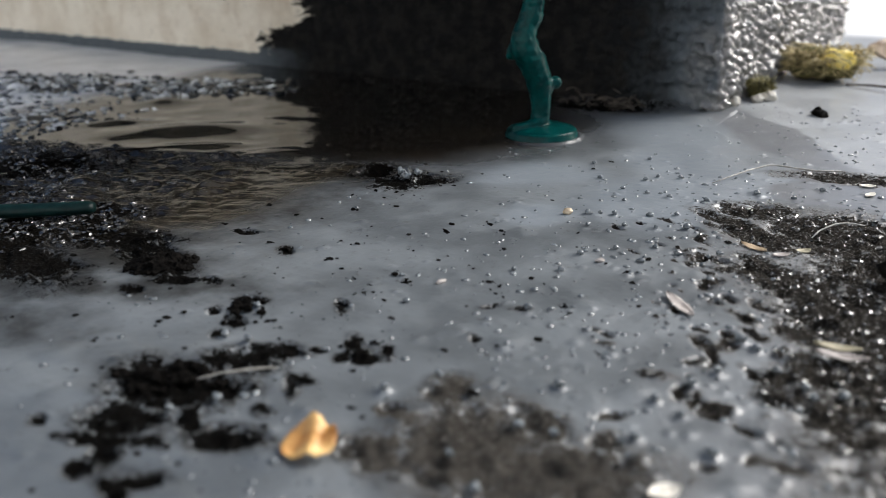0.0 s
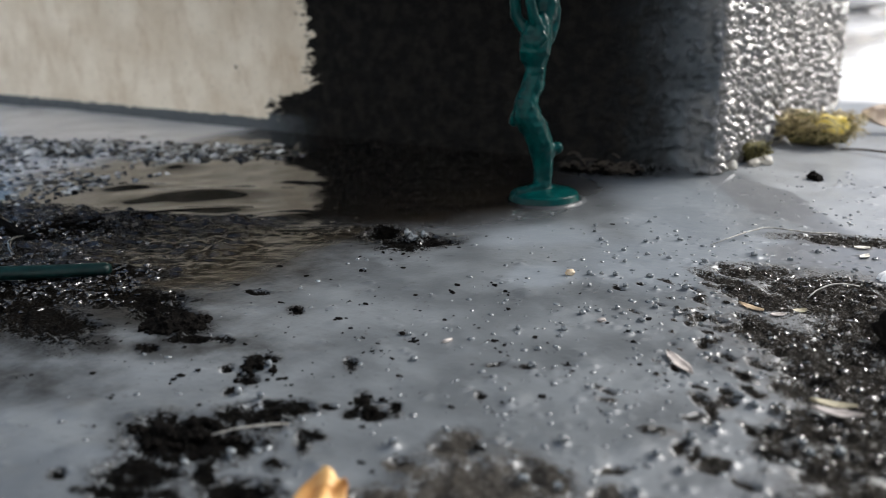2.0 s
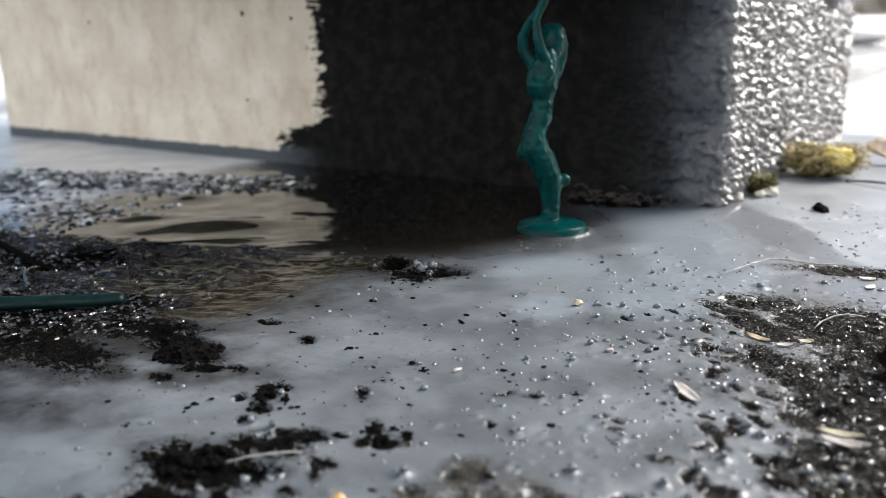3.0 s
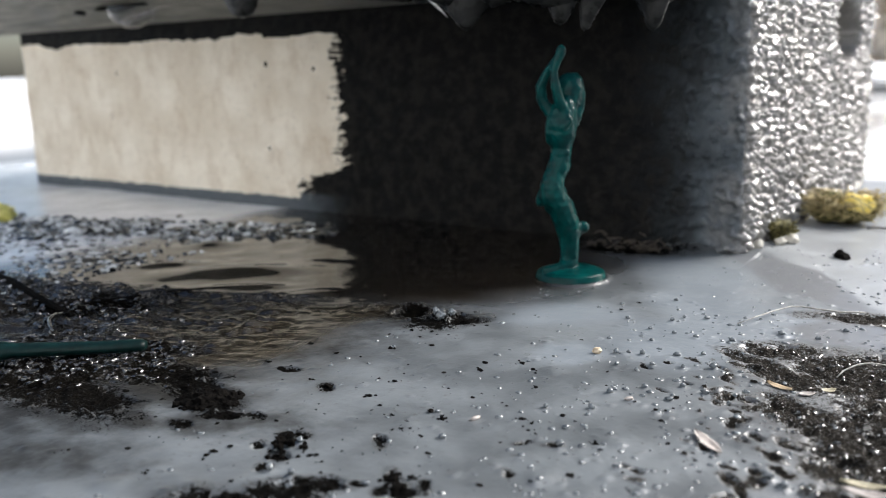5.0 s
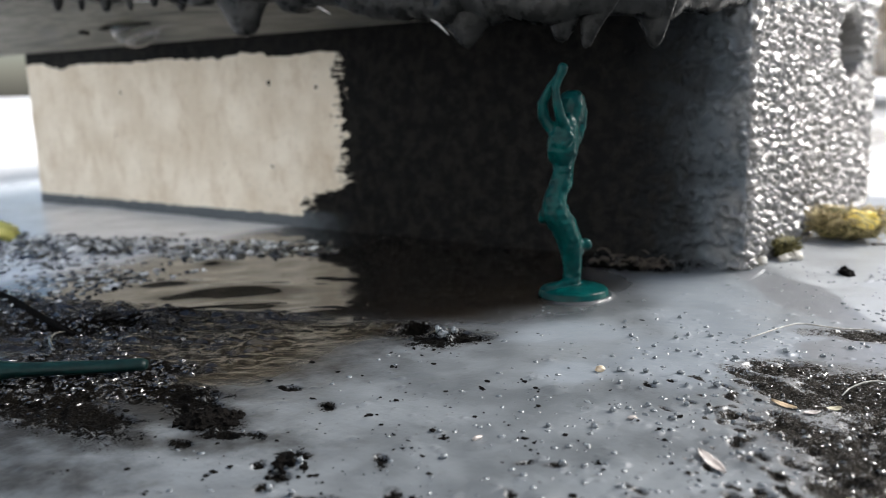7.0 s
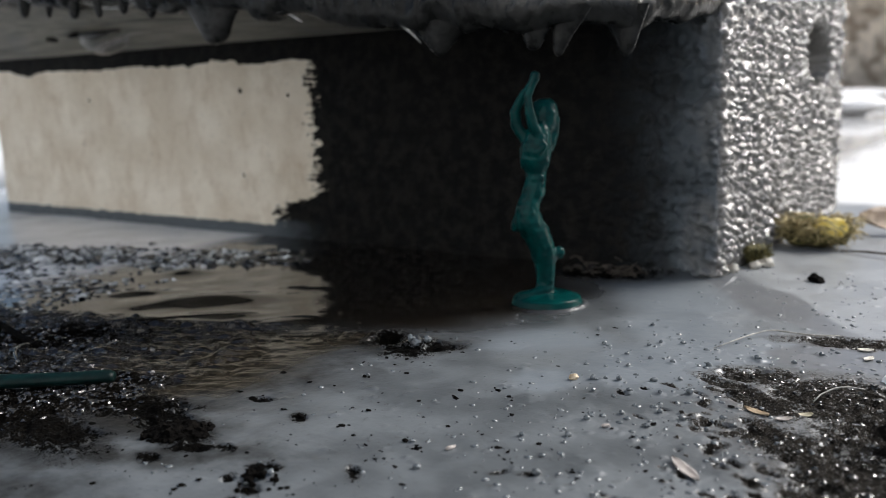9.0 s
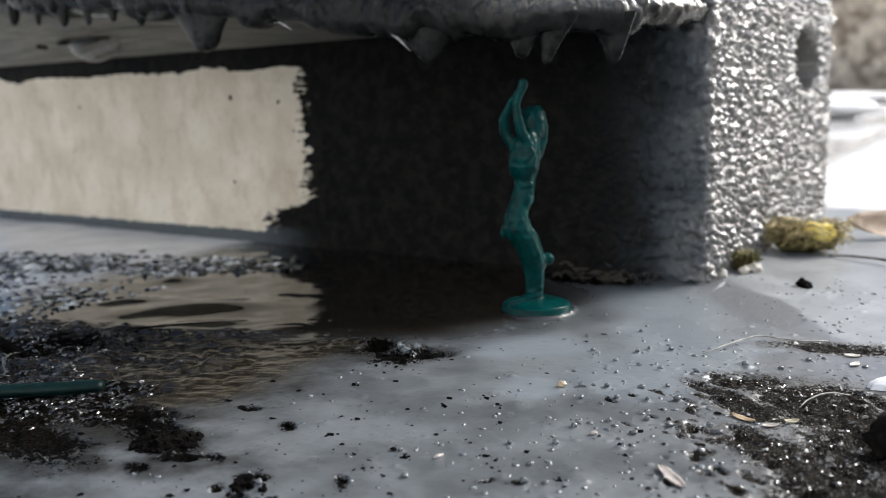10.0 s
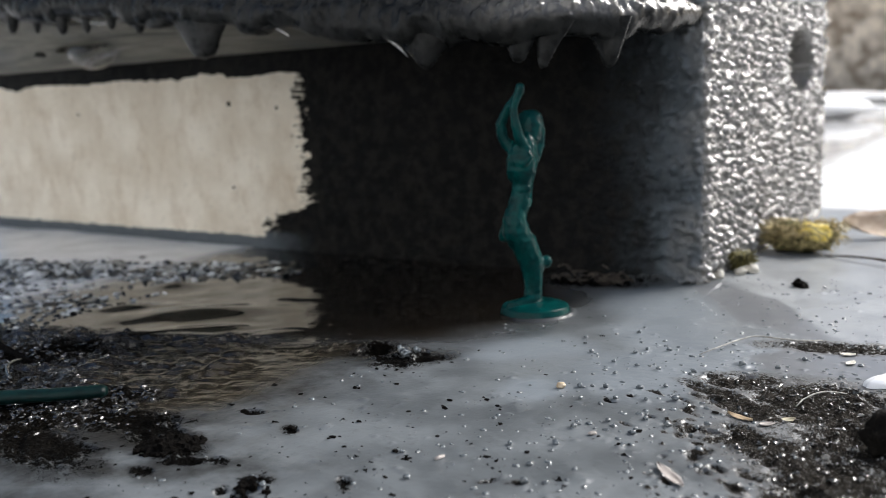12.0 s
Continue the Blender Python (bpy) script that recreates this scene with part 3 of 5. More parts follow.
def floor_height(X, Y):
    bare, pale, far = floor_fields(X, Y)
    near = 1 - smooth(0.3, 1.0, np.hypot(X, Y))
    z = 0.0011 * (fbm(X, Y, 0.045, 3) - 0.5) + 0.0004 * (fbm(X, Y, 0.009, 8) - 0.5)
    b = smooth(0.42, 0.62, bare)
    z = z - b * 0.0002 + b * 0.0012 * (vnoise(X, Y, 0.0013, 21) - 0.5) + b * 0.0012 * (fbm(X, Y, 0.005, 23) - 0.5)
    # wrinkled half-dry film on the shaded side
    film = film_shade_field(X, Y)
    z = z * (1 - 0.75 * film * (1 - b))
    z = z + film * (0.0005 * (fbm(X, Y, 0.026, 39, 2) - 0.5) + 0.00040 * (fbm(X - 0.6 * Y, Y + 0.6 * X, 0.010, 40, 2) - 0.5))
    for hx, hy, hl, hw, hz in ((-0.1015, -0.0790, 0.0150, 0.0056, 0.0014), (-0.1240, -0.0830, 0.0085, 0.0036, 0.0010), (-0.1345, -0.0590, 0.0060, 0.0042, 0.0010), (-0.086, -0.0880, 0.0110, 0.0028, 0.0006), (-0.067, -0.0845, 0.0070, 0.0036, 0.0009), (-0.150, -0.090, 0.0060, 0.0025, 0.0006)):
        u, v = ((X - hx) * 0.8 + (Y - hy) * 0.6) / hl, (-(X - hx) * 0.6 + (Y - hy) * 0.8) / hw
        z = z + hz * np.exp(-u * u - v * v)
    # finely wrinkled crust where the film has dried
    u, v = X * 0.82 + Y * 0.57, -X * 0.57 + Y * 0.82
    wrinkle = np.abs(vnoise(u * 0.40 + 0.004 * vnoise(u, v, 0.008, 36), v, 0.0030, 35) - 0.5) + 0.6 * np.abs(vnoise(u * 0.5, v, 0.0014, 38) - 0.5)
    z = z + film * crust_field(X, Y) * (0.0024 * wrinkle * (0.3 + 1.2 * vnoise(X, Y, 0.012, 34)) + 0.0009 * (fbm(u * 0.5, v, 0.010, 32) - 0.5))
    # mound in the middle of one bare ring, and the hollow at the foot of the wall
    z = z + (0.0021 + 0.0020 * (vnoise(X, Y, 0.0011, 71) - 0.5)) * np.exp(-(((X + 0.0322) / 0.0025) ** 2 + ((Y + 0.0855) / 0.0018) ** 2))
    z = z - 0.0030 * np.exp(-(((X + 0.028) / 0.009) ** 2 + ((Y + 0.004) / 0.004) ** 2))
    # paint drawn up round the foot of the toy
    z = z + 0.0007 * np.exp(-((np.hypot(X + 0.0258, Y + 0.0431) - 0.0086) / 0.0007) ** 2)
    # paint banked up against the wall
    z = z + 0.0022 * np.exp(-np.clip(-Y, 0, 1) / 0.004) * smooth(-0.07, -0.02, X) * (1 - 0.8 * smooth(-0.012, -0.002, X)) * (Y < 0.004) * (X < 0.004)
    return z * near


def floor_lines(lo, hi, step, grow, out):
    a = list(np.arange(lo, hi, step))
    for sign in (-1, 1):
        edge, d = (a[0] if sign < 0 else a[-1]), 0.0
        side = []
        while d < out:
            d += max(step, grow * d) if d < 0.35 else 0.12 * d
            side.append(edge + sign * d)
        a = side[::-1] + a if sign < 0 else a + side
    return np.array(a)


xs, ys = floor_lines(-0.064, 0.064, 0.00034, 0.014, 90), floor_lines(-0.179, -0.04, 0.00034, 0.014, 90)
FX, FY = np.meshgrid(xs, ys)
FZ = floor_height(FX, FY)
rng = np.random.default_rng(4)
for k in range(1500):
    bx, by = rng.uniform(-0.075, 0.075), rng.uniform(-0.18, 0.03)
    keep = 0.25 + 0.75 * smooth(-0.03, 0.03, bx)
    keep *= 0.35 + 0.65 * smooth(-0.02, -0.08, by)
    size = rng.uniform(0.00036, 0.00062) * (1.35 if rng.random() < 0.12 else 1)
    if rng.random() > keep:
        continue
    i0, i1 = np.searchsorted(xs, [bx - 3 * size, bx + 3 * size])
    j0, j1 = np.searchsorted(ys, [by - 3 * size, by + 3 * size])
    if i1 > i0 and j1 > j0:
        d2 = ((FX[j0:j1, i0:i1] - bx) ** 2 + (FY[j0:j1, i0:i1] - by) ** 2) / size ** 2
        FZ[j0:j1, i0:i1] += size * rng.uniform(0.22, 0.50) * np.exp(-d2 ** 1.2)


def blister(bx, by, size, tall, sharp=1.4):
    """Raise a drop of paint on the floor sheet."""
    i0, i1 = np.searchsorted(xs, [bx - 3 * size, bx + 3 * size])
    j0, j1 = np.searchsorted(ys, [by - 3 * size, by + 3 * size])
    if i1 > i0 and j1 > j0:
        d2 = ((FX[j0:j1, i0:i1] - bx) ** 2 + (FY[j0:j1, i0:i1] - by) ** 2) / size ** 2
        FZ[j0:j1, i0:i1] += tall * np.exp(-d2 ** sharp)


for k in range(420):
    bx, by, size = rng.uniform(-0.03, 0.064), rng.uniform(-0.178, -0.085), rng.uniform(0.0010, 0.0021)
    if rng.random() > 0.15 + 0.85 * smooth(-0.145, -0.165, by) + 0.6 * smooth(0.015, 0.04, bx):
        continue
    blister(bx, by, size, size * rng.uniform(0.05, 0.15) * (1 - smooth(0.3, 0.5, floor_fields(np.array([bx]), np.array([by]))[0][0])))
SMALL_BLISTERS = [
    (-0.0062, -0.0573), (-0.0008, -0.0665), (0.0058, -0.0710), (0.0020, -0.0487), (0.0082, -0.0601), (0.0122, -0.0590), (0.0070, -0.0633), (0.0105, -0.0714), (0.0147, -0.0716),
    (0.0090, -0.0779), (0.0108, -0.0862), (0.0158, -0.0833), (0.0193, -0.0805), (0.0229, -0.0860), (0.0142, -0.0900), (0.0189, -0.0887), (0.0068, -0.0879), (0.0086, -0.0869), (0.0092, -0.0929),
    (0.0170, -0.0996), (0.0218, -0.0962), (0.0135, -0.1044), (0.0220, -0.1021), (0.0256, -0.0971), (0.0159, -0.1243), (0.0012, -0.1306), (-0.0043, -0.1242), (0.0080, -0.1143), (0.0137, -0.1109),
    (0.0209, -0.0706), (0.0272, -0.0624), (0.0332, -0.0615), (0.0363, -0.0544),
]
for bx, by in SMALL_BLISTERS:
    size = rng.uniform(0.00045, 0.00068)
    blister(bx, by, size, size * rng.uniform(0.30, 0.45), 1.0)
LARGE_BLISTERS = [
    (0.0283, -0.1400), (0.0283, -0.1490), (0.0459, -0.1435), (0.0411, -0.1385), (0.0388, -0.1446), (0.0435, -0.1207), (0.0414, -0.1282), (0.0399, -0.1320), (0.0413, -0.1196), (0.0468, -0.1248),
    (0.0502, -0.1269), (0.0515, -0.1288), (0.0539, -0.1259), (0.0507, -0.1388), (-0.0008, -0.1614), (-0.0033, -0.1656), (-0.0140, -0.1427), (-0.0079, -0.1501), (-0.0110, -0.1508), (0.0132, -0.1508),
    (0.0258, -0.1573), (0.0302, -0.1598), (0.0318, -0.1480), (0.0379, -0.1373), (0.0250, -0.1262),
]
for bx, by in LARGE_BLISTERS:
    size = rng.uniform(0.0006, 0.0009)
    blister(bx, by, size, size * rng.uniform(0.5, 0.8), 1.1)
bare_f, pale_f, far_f = floor_fields(FX, FY)
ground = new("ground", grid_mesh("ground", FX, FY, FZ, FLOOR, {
    "bare": bare_f, "pale": pale_f, "far": far_f, "film": film_shade_field(FX, FY) * (1 - 0.60 * crust_field(FX, FY)), "crust": smooth(0.15, 0.75, film_shade_field(FX - 0.012, FY)) * crust_field(FX, FY), "damp": np.maximum(smooth(0.012, 0.028, FX), np.maximum(smooth(-0.10, -0.125, FX), 0.18 * smooth(-0.046, -0.060, FX) * smooth(-0.110, -0.125, FY))), "wet": patch_field(FX + 0.010 * (fbm(FX, FY, 0.014, 66) - 0.5), FY + 0.010 * (fbm(FX, FY, 0.014, 67) - 0.5), WET_PATCHES), "coat": patch_field(FX + 0.008 * (fbm(FX, FY, 0.012, 62) - 0.5), FY + 0.008 * (fbm(FX, FY, 0.012, 63) - 0.5), COAT_SHEEN_PATCHES), "stain_shade": np.maximum(patch_field(FX, FY, STAIN_PATCHES), 0.85 * patch_field(FX, FY, FAINT_SHADE)),
    # Reflections by the wall painted pale on the left; faintly paler floor right.
    "pale_sheen": smooth(-0.142, -0.175, FX + 0.02 * (fbm(FX, FY, 0.02, 33) - 0.5)) * smooth(-0.122, -0.104, FY + 0.02 * (fbm(FX, FY, 0.02, 33) - 0.5)) * (FX > -0.45) + 0.18 * smooth(-0.003, 0.003, 0.8 * FX + 0.6 * FY - 0.0087 + 0.006 * (fbm(FX, FY, 0.012, 95) - 0.5)) * smooth(-0.004, 0.002, FX)}))
tagged(ground, "glossy grey painted concrete floor with bare soil patches", "floor", kind="structure")


def nearest(x, y):
    return min(np.searchsorted(ys, y), len(ys) - 1), min(np.searchsorted(xs, x), len(xs) - 1)


def on_floor(x, y):
    return float(FZ[nearest(x, y)])


def bare_at(x, y):
    return float(bare_f[nearest(x, y)])


# ---- plinth: concrete block, half brushed with dark paint, rough grey coat on the open end ----
BLOCK_L, BLOCK_D, BLOCK_H, SOFFIT = 0.336, 0.146, 0.19, 0.0680


def block_path():
    """Plan of the block's outline from the back left round the front to the back right, as points with outward normals."""
    r, out = 0.0022, []
    for t in np.arange(0.0, 0.03, 0.002):
        out.append((-BLOCK_L, 0.03 - t, -1, 0))
    for x in np.r_[np.arange(-BLOCK_L + 0.001, -0.062, 0.0010), np.arange(-0.062, -r, 0.00045)]:
        out.append((x, 0, 0, -1))
    for a in np.linspace(-90, 0, 12):
        out.append((-r + r * math.cos(radians(a)), r + r * math.sin(radians(a)), math.cos(radians(a)), math.sin(radians(a))))
    for y in np.arange(r + 0.0004, BLOCK_D - 0.004, 0.00042):
        out.append((0, y, 1, 0))
    for a in np.linspace(0, 90, 6):
        out.append((-0.004 + 0.004 * math.cos(radians(a)), BLOCK_D - 0.004 + 0.004 * math.sin(radians(a)), math.cos(radians(a)), math.sin(radians(a))))
    for x in np.arange(-0.01, -BLOCK_L, -0.02):
        out.append((x, BLOCK_D, 0, 1))
    return np.array(out)


bp = block_path()
arc = np.r_[0, np.cumsum(np.hypot(np.diff(bp[:, 0]), np.diff(bp[:, 1])))]
zs = np.r_[np.arange(-0.003, 0.09, 0.00045), np.arange(0.092, BLOCK_H, 0.006)]
BX, BZ = np.meshgrid(bp[:, 0], zs)
BY, _ = np.meshgrid(bp[:, 1], zs)
NX, _ = np.meshgrid(bp[:, 2], zs)
NY, _ = np.meshgrid(bp[:, 3], zs)
AR, _ = np.meshgrid(arc, zs)
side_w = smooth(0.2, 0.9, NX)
rough_w = np.maximum(side_w, smooth(-0.050, -0.004, BX) * 0.70 * (NY < 0.5))
nub = np.abs(vnoise(AR, BZ, 0.0016, 41) - 0.5) * 2
push = rough_w * (0.0026 * domes(AR, BZ, 0.0019, 43, 1.25) + 0.0013 * domes(AR, BZ, 0.0011, 45) + 0.0003 * nub + 0.0012 * (fbm(AR, BZ, 0.006, 47) - 0.5) - 0.0006)
front_w = smooth(-0.030, -0.006, BX) * (1 - side_w) * (NY < 0.5)
push = push * (1 - 0.75 * front_w) + front_w * 0.0021 * smooth(0.95, 1.45, vnoise(AR + 0.3 * BZ, BZ - 0.3 * AR, 0.0016, 57) + vnoise(0.7 * AR - 0.7 * BZ, 0.7 * AR + 0.7 * BZ, 0.0014, 58))
push = push + (1 - rough_w) * 0.0006 * (fbm(AR, BZ, 0.003, 51) - 0.5)
dent = np.exp(-(((BY - 0.1060) / 0.0165) ** 2 + ((BZ - 0.0572 + 0.10 * (BY - 0.1060)) / 0.0098) ** 2) ** 4) * side_w
push = push * (1 - 0.6 * dent) - 0.045 * dent
BX2, BY2 = BX + NX * push, BY + NY * push
edge_x = -0.1368 - 0.020 * smooth(0.017, 0.009, BZ) + 0.004 * (fbm(BX * 0 + 0.3, BZ, 0.006, 61) - 0.5)
paint_f = np.clip(0.5 + (BX - edge_x) / 0.017, 0, 2.5)
paint_f = np.maximum(paint_f, 1.3 * smooth(-0.002, 0.002, BZ - 0.0610 + 0.0124 * (BX + 0.147) + 0.003 * (vnoise(BX, BZ * 0, 0.018, 63) - 0.5)))
paint_f = np.maximum(paint_f, 1.3 * smooth(0.0056, 0.0022, BZ))
paint_f = np.where(NY > 0.5, 2.0, paint_f)
# Side face has the pale coat; front is paled towards the corner for skylight.
pale_lit_f = np.maximum(side_w, (0.060 * smooth(-0.062, -0.022, BX) + 0.62 * smooth(-0.044, 0.002, BX) ** 2.4) * (0.6 + 0.8 * fbm(BX, BZ, 0.008, 49)) * (NY < 0.5))
pale_lit_f = np.maximum(pale_lit_f, smooth(-0.125, -0.165, BX) * np.maximum(0.55 * smooth(0.008, 0.005, BZ), 0.05 * smooth(0.055, 0.060, BZ)))
plinth = new("plinth", grid_mesh("plinth", BX2, BY2, BZ, WALL, {"paint": paint_f, "pale_lit": pale_lit_f}))
tagged(plinth, "beige concrete plinth partly brushed with dark grey paint", "plinth")
bm = bmesh.new()
cap = [bm.verts.new((x, y, BLOCK_H - 0.006)) for x, y in ((-BLOCK_L, 0.03), (-BLOCK_L, 0.0), (0, 0), (0, BLOCK_D), (-BLOCK_L, BLOCK_D))]
bm.faces.new(cap)
part("top_face", bm, WALL, plinth)

# ---- cover board: weathered, twisted, with thick paint hanging from its edge ----
BOARD_T, OVER, END_X, TURN_X = 0.110, 0.042, -0.0035, -0.030


def overhang(x):
    """How far the board stands out in front of the plinth: full, then rounding back to its right-hand corner."""
    q = np.clip((np.asarray(x, float) - TURN_X) / (END_X - TURN_X), 0, 1)
    return OVER * np.sqrt(np.maximum(0.004, 1 - q * q))


def slope_back(z):
    """How far the front of the board leans back, by the height over its lower edge."""
    return 0.75 * np.clip(np.asarray(z, float) - 0.002, 0, 0.022)


def edge_z(x):
    """Height of the board's lower front edge."""
    return 0.0655 + 0.118 * np.clip(-np.asarray(x, float) - 0.03, 0, 1)


def under_z(x, y):
    """Height of the board's underside, which meets the plinth level and twists towards the front."""
    k = np.clip(-np.asarray(y, float) / OVER, 0, 1)
    return SOFFIT * (1 - k) + edge_z(x) * k


cover = thing("cover_board", (0, 0, 0), "weathered wooden cover board with grey paint drips along its edge", "board")
px = np.r_[END_X - 0.0004, END_X - 0.0012, END_X - 0.0025, np.arange(END_X - 0.004, -0.42, -0.004)]
loop = [(y, 0.0) for y in np.linspace(-0.0012, -OVER, 15)] + [(-OVER + float(slope_back(z)), z) for z in (0.003, 0.010, 0.018, 0.025, 0.060, BOARD_T)] + [(y, BOARD_T) for y in np.linspace(-OVER + 0.0195, -0.0012, 5)]
loop = np.array(loop + loop[:1])
PX, LY = np.meshgrid(px, loop[:, 0])
LY = LY * overhang(PX) / OVER
_, LZ = np.meshgrid(px, loop[:, 1])
plank = new("plank", grid_mesh("plank", PX, LY, under_z(PX, LY) + LZ, BOARD, {}))
plank.parent = cover
for x, turned in ((float(px[-1]), -1),):
    bm = bmesh.new()
    vs = [bm.verts.new((x, y, float(under_z(x, y)) + z)) for y, z in loop[:-1]]
    bm.faces.new(vs[::turned])
    part("end_grain", bm, BOARD, cover, soft=False)

# paint coat: a rough band round the right end and along the front, with a rounded sagging lip
way, wide_a = [(END_X, 0.006 - k * 0.0006, 1.0, 0.0) for k in range(10)], END_X - TURN_X
for a in np.linspace(0, 90, 90):
    nx, ny = math.cos(radians(a)) / wide_a, -math.sin(radians(a)) / OVER
    way.append((TURN_X + wide_a * math.cos(radians(a)), -OVER * math.sin(radians(a)), nx / math.hypot(nx, ny), ny / math.hypot(nx, ny)))
way = np.array(way + [(x, -OVER, 0.0, -1.0) for x in np.arange(TURN_X - 0.0006, -0.30, -0.0006)])
run = np.r_[0, np.cumsum(np.hypot(np.diff(way[:, 0]), np.diff(way[:, 1])))]
prof = [(-0.0120, 0.0010), (-0.0105, -0.0004), (-0.0070, -0.0012), (-0.0030, -0.0024), (0.0, -0.0028), (0.0020, -0.0020), (0.0028, 0.0)]
prof = np.array(prof + [(0.0030, z) for z in np.arange(0.0007, BOARD_T, 0.0006)] + [(0.0015, BOARD_T + 0.001), (-0.004, BOARD_T + 0.0015)])
S, PO = np.meshgrid(run, prof[:, 0])
_, PZ = np.meshgrid(run, prof[:, 1])
WX, WY, WNX, WNY = [np.broadcast_to(way[:, k], S.shape) for k in range(4)]
# where the coat thins out along the front, it hangs in separate folds
up_w = smooth(0.0000, 0.0034, PZ)
push = up_w * (0.0023 * domes(S, PZ, 0.0024, 71, 1.4) + 0.0010 * domes(S, PZ, 0.0013, 73) + 0.0014 * (fbm(S, PZ, 0.007, 74) - 0.5) - 0.0008) + (1 - up_w) * 0.0016 * (fbm(S, PO, 0.007, 75) - 0.5)
sag = (1 - up_w) * smooth(-0.0118, -0.004, PO) * (-0.0026 * smooth(0.35, 0.75, fbm(S, PO * 0, 0.012, 77)))
PO = PO - slope_back(PZ)
OX = WX + WNX * (PO + push)
OY = WY + WNY * (PO + push)
# Paler to the right and upwards, where light falls on the coat.
lip = new("paint_coat", grid_mesh("paint_coat", OX, OY, under_z(np.clip(OX, -1, END_X), np.clip(OY, -OVER, 0)) + PZ + sag - 0.0002, DRIP, {"pale_lit": 0.8 * smooth(-0.058, -0.008, OX) * smooth(0.0006, 0.0042, PZ)}))
lip.parent = cover
lip["label"] = "thick rough grey paint coat"


def drip(x, tip, wide, flare_l, flare_r, seed):
    """A hanging lobe of paint under the front edge, down to the height tip, running out to both sides at its top."""
    bm = bmesh.new()
    front = -float(overhang(x)) + 0.001
    high = float(under_z(x, front)) + 0.0005
    drop = high - tip
    rows_n, sides = 16, 20
    rings = []
    for k in range(rows_n):
        t = k / (rows_n - 1)
        body = wide * (1 - 0.30 * float(smooth(0.0, 0.7, t))) * math.sqrt(max(0.0, 1 - max(0.0, (t - 0.62) / 0.38) ** 2))
        ring = []
        for i in range(sides):
            a = 2 * math.pi * i / sides
            n = 1 + 0.10 * noise.noise(Vector((math.cos(a), math.sin(a), t * 2 + seed * 5)))
            w = body + (flare_l if math.cos(a) < 0 else flare_r) * (1 - t) ** 1.5 * abs(math.cos(a))
            ring.append(bm.verts.new((x + w * n * math.cos(a) + 0.0006 * math.sin(t * 2 + seed), front + min(body, 0.0036) * 0.75 * n * math.sin(a), high - drop * t)))
        rings.append(ring)
    for a, b in zip(rings, rings[1:]):
        for i in range(sides):
            bm.faces.new((a[i], a[(i + 1) % sides], b[(i + 1) % sides], b[i]))
    bmesh.ops.remove_doubles(bm, verts=bm.verts, dist=0.00002)
    bmesh.ops.recalc_face_normals(bm, faces=bm.faces)
    return part("paint_drip", bm, DRIP, cover)


# place along the edge, height of the tip, half-width, spread at the top to either side
for k, (x, tip, wide, fl, fr) in enumerate([(-0.0123, 0.0555, 0.0030, 0.0050, 0.0022), (-0.0236, 0.0558, 0.0022, 0.0010, 0.0050), (-0.0290, 0.0575, 0.0034, 0.0020, 0.0030), (-0.0550, 0.0574, 0.0034, 0.0120, 0.0150),
                                            (-0.0820, 0.0680, 0.0060, 0.0140, 0.0100), (-0.1353, 0.0645, 0.0080, 0.0050, 0.0070), (-0.1530, 0.0745, 0.0085, 0.0060, 0.0050), (-0.1065, 0.0705, 0.0080, 0.0080, 0.0100), (-0.1626, 0.0740, 0.0024, 0.0016, 0.0016), (-0.1763, 0.0762, 0.0022, 0.0012, 0.0014), (-0.1898, 0.0760, 0.0020, 0.0010, 0.0010),
                                            (-0.2039, 0.0765, 0.0030, 0.0010, 0.0012), (-0.2186, 0.0780, 0.0018, 0.0010, 0.0010), (-0.2330, 0.0790, 0.0032, 0.0010, 0.0014)]):
    drip(x, tip, wide, fl, fr, k + 1)
bm = bmesh.new()
# Added pale strip: the bright edge of a board joint, put into the colour.
seam = curve_pts((-0.2400, -0.0075, 0), (-0.1220, -0.0165, 0), -0.03, 0, 15)
tube(bm, [(p.x, p.y, float(under_z(p.x, p.y)) + 0.0001) for p in seam], [0.0002 + 0.0008 * math.sin(math.pi * min(1, (k + 1) / 6)) * (1 - k / 16) for k in range(15)], 8, 0.5)
part("bright_seam", bm, HUSK, cover, "pale strip for the bright edge of a board joint")
for x, y, sx, sy in ((-0.234, -0.0125, 0.0170, 0.0045), (-0.266, -0.0105, 0.0035, 0.0022)):
    bm = bmesh.new()
    lump(bm, (x, y, float(under_z(x, y)) + 0.0004), (sx, sy, 0.0010), 3, 3, 0.5)
    part("knot", bm, SOIL, cover, "dark knot hole")


def water_drop(x, y, sx, sy, deep):
    """A clear drop hanging under the board."""
    bm = bmesh.new()
    top = float(under_z(x, y)) + 0.0003
    bmesh.ops.create_uvsphere(bm, u_segments=28, v_segments=16, radius=1.0)
    for v in bm.verts:
        v.co = Vector((x + v.co.x * sx, y + v.co.y * sy, top + (v.co.z * deep if v.co.z < 0 else v.co.z * 0.0004)))
    return tagged(part("water_drop", bm, WATER), "clear water drop hanging under the board", "drop", "drops under the board")


water_drop(-0.2280, -0.0135, 0.0140, 0.0065, 0.0085)
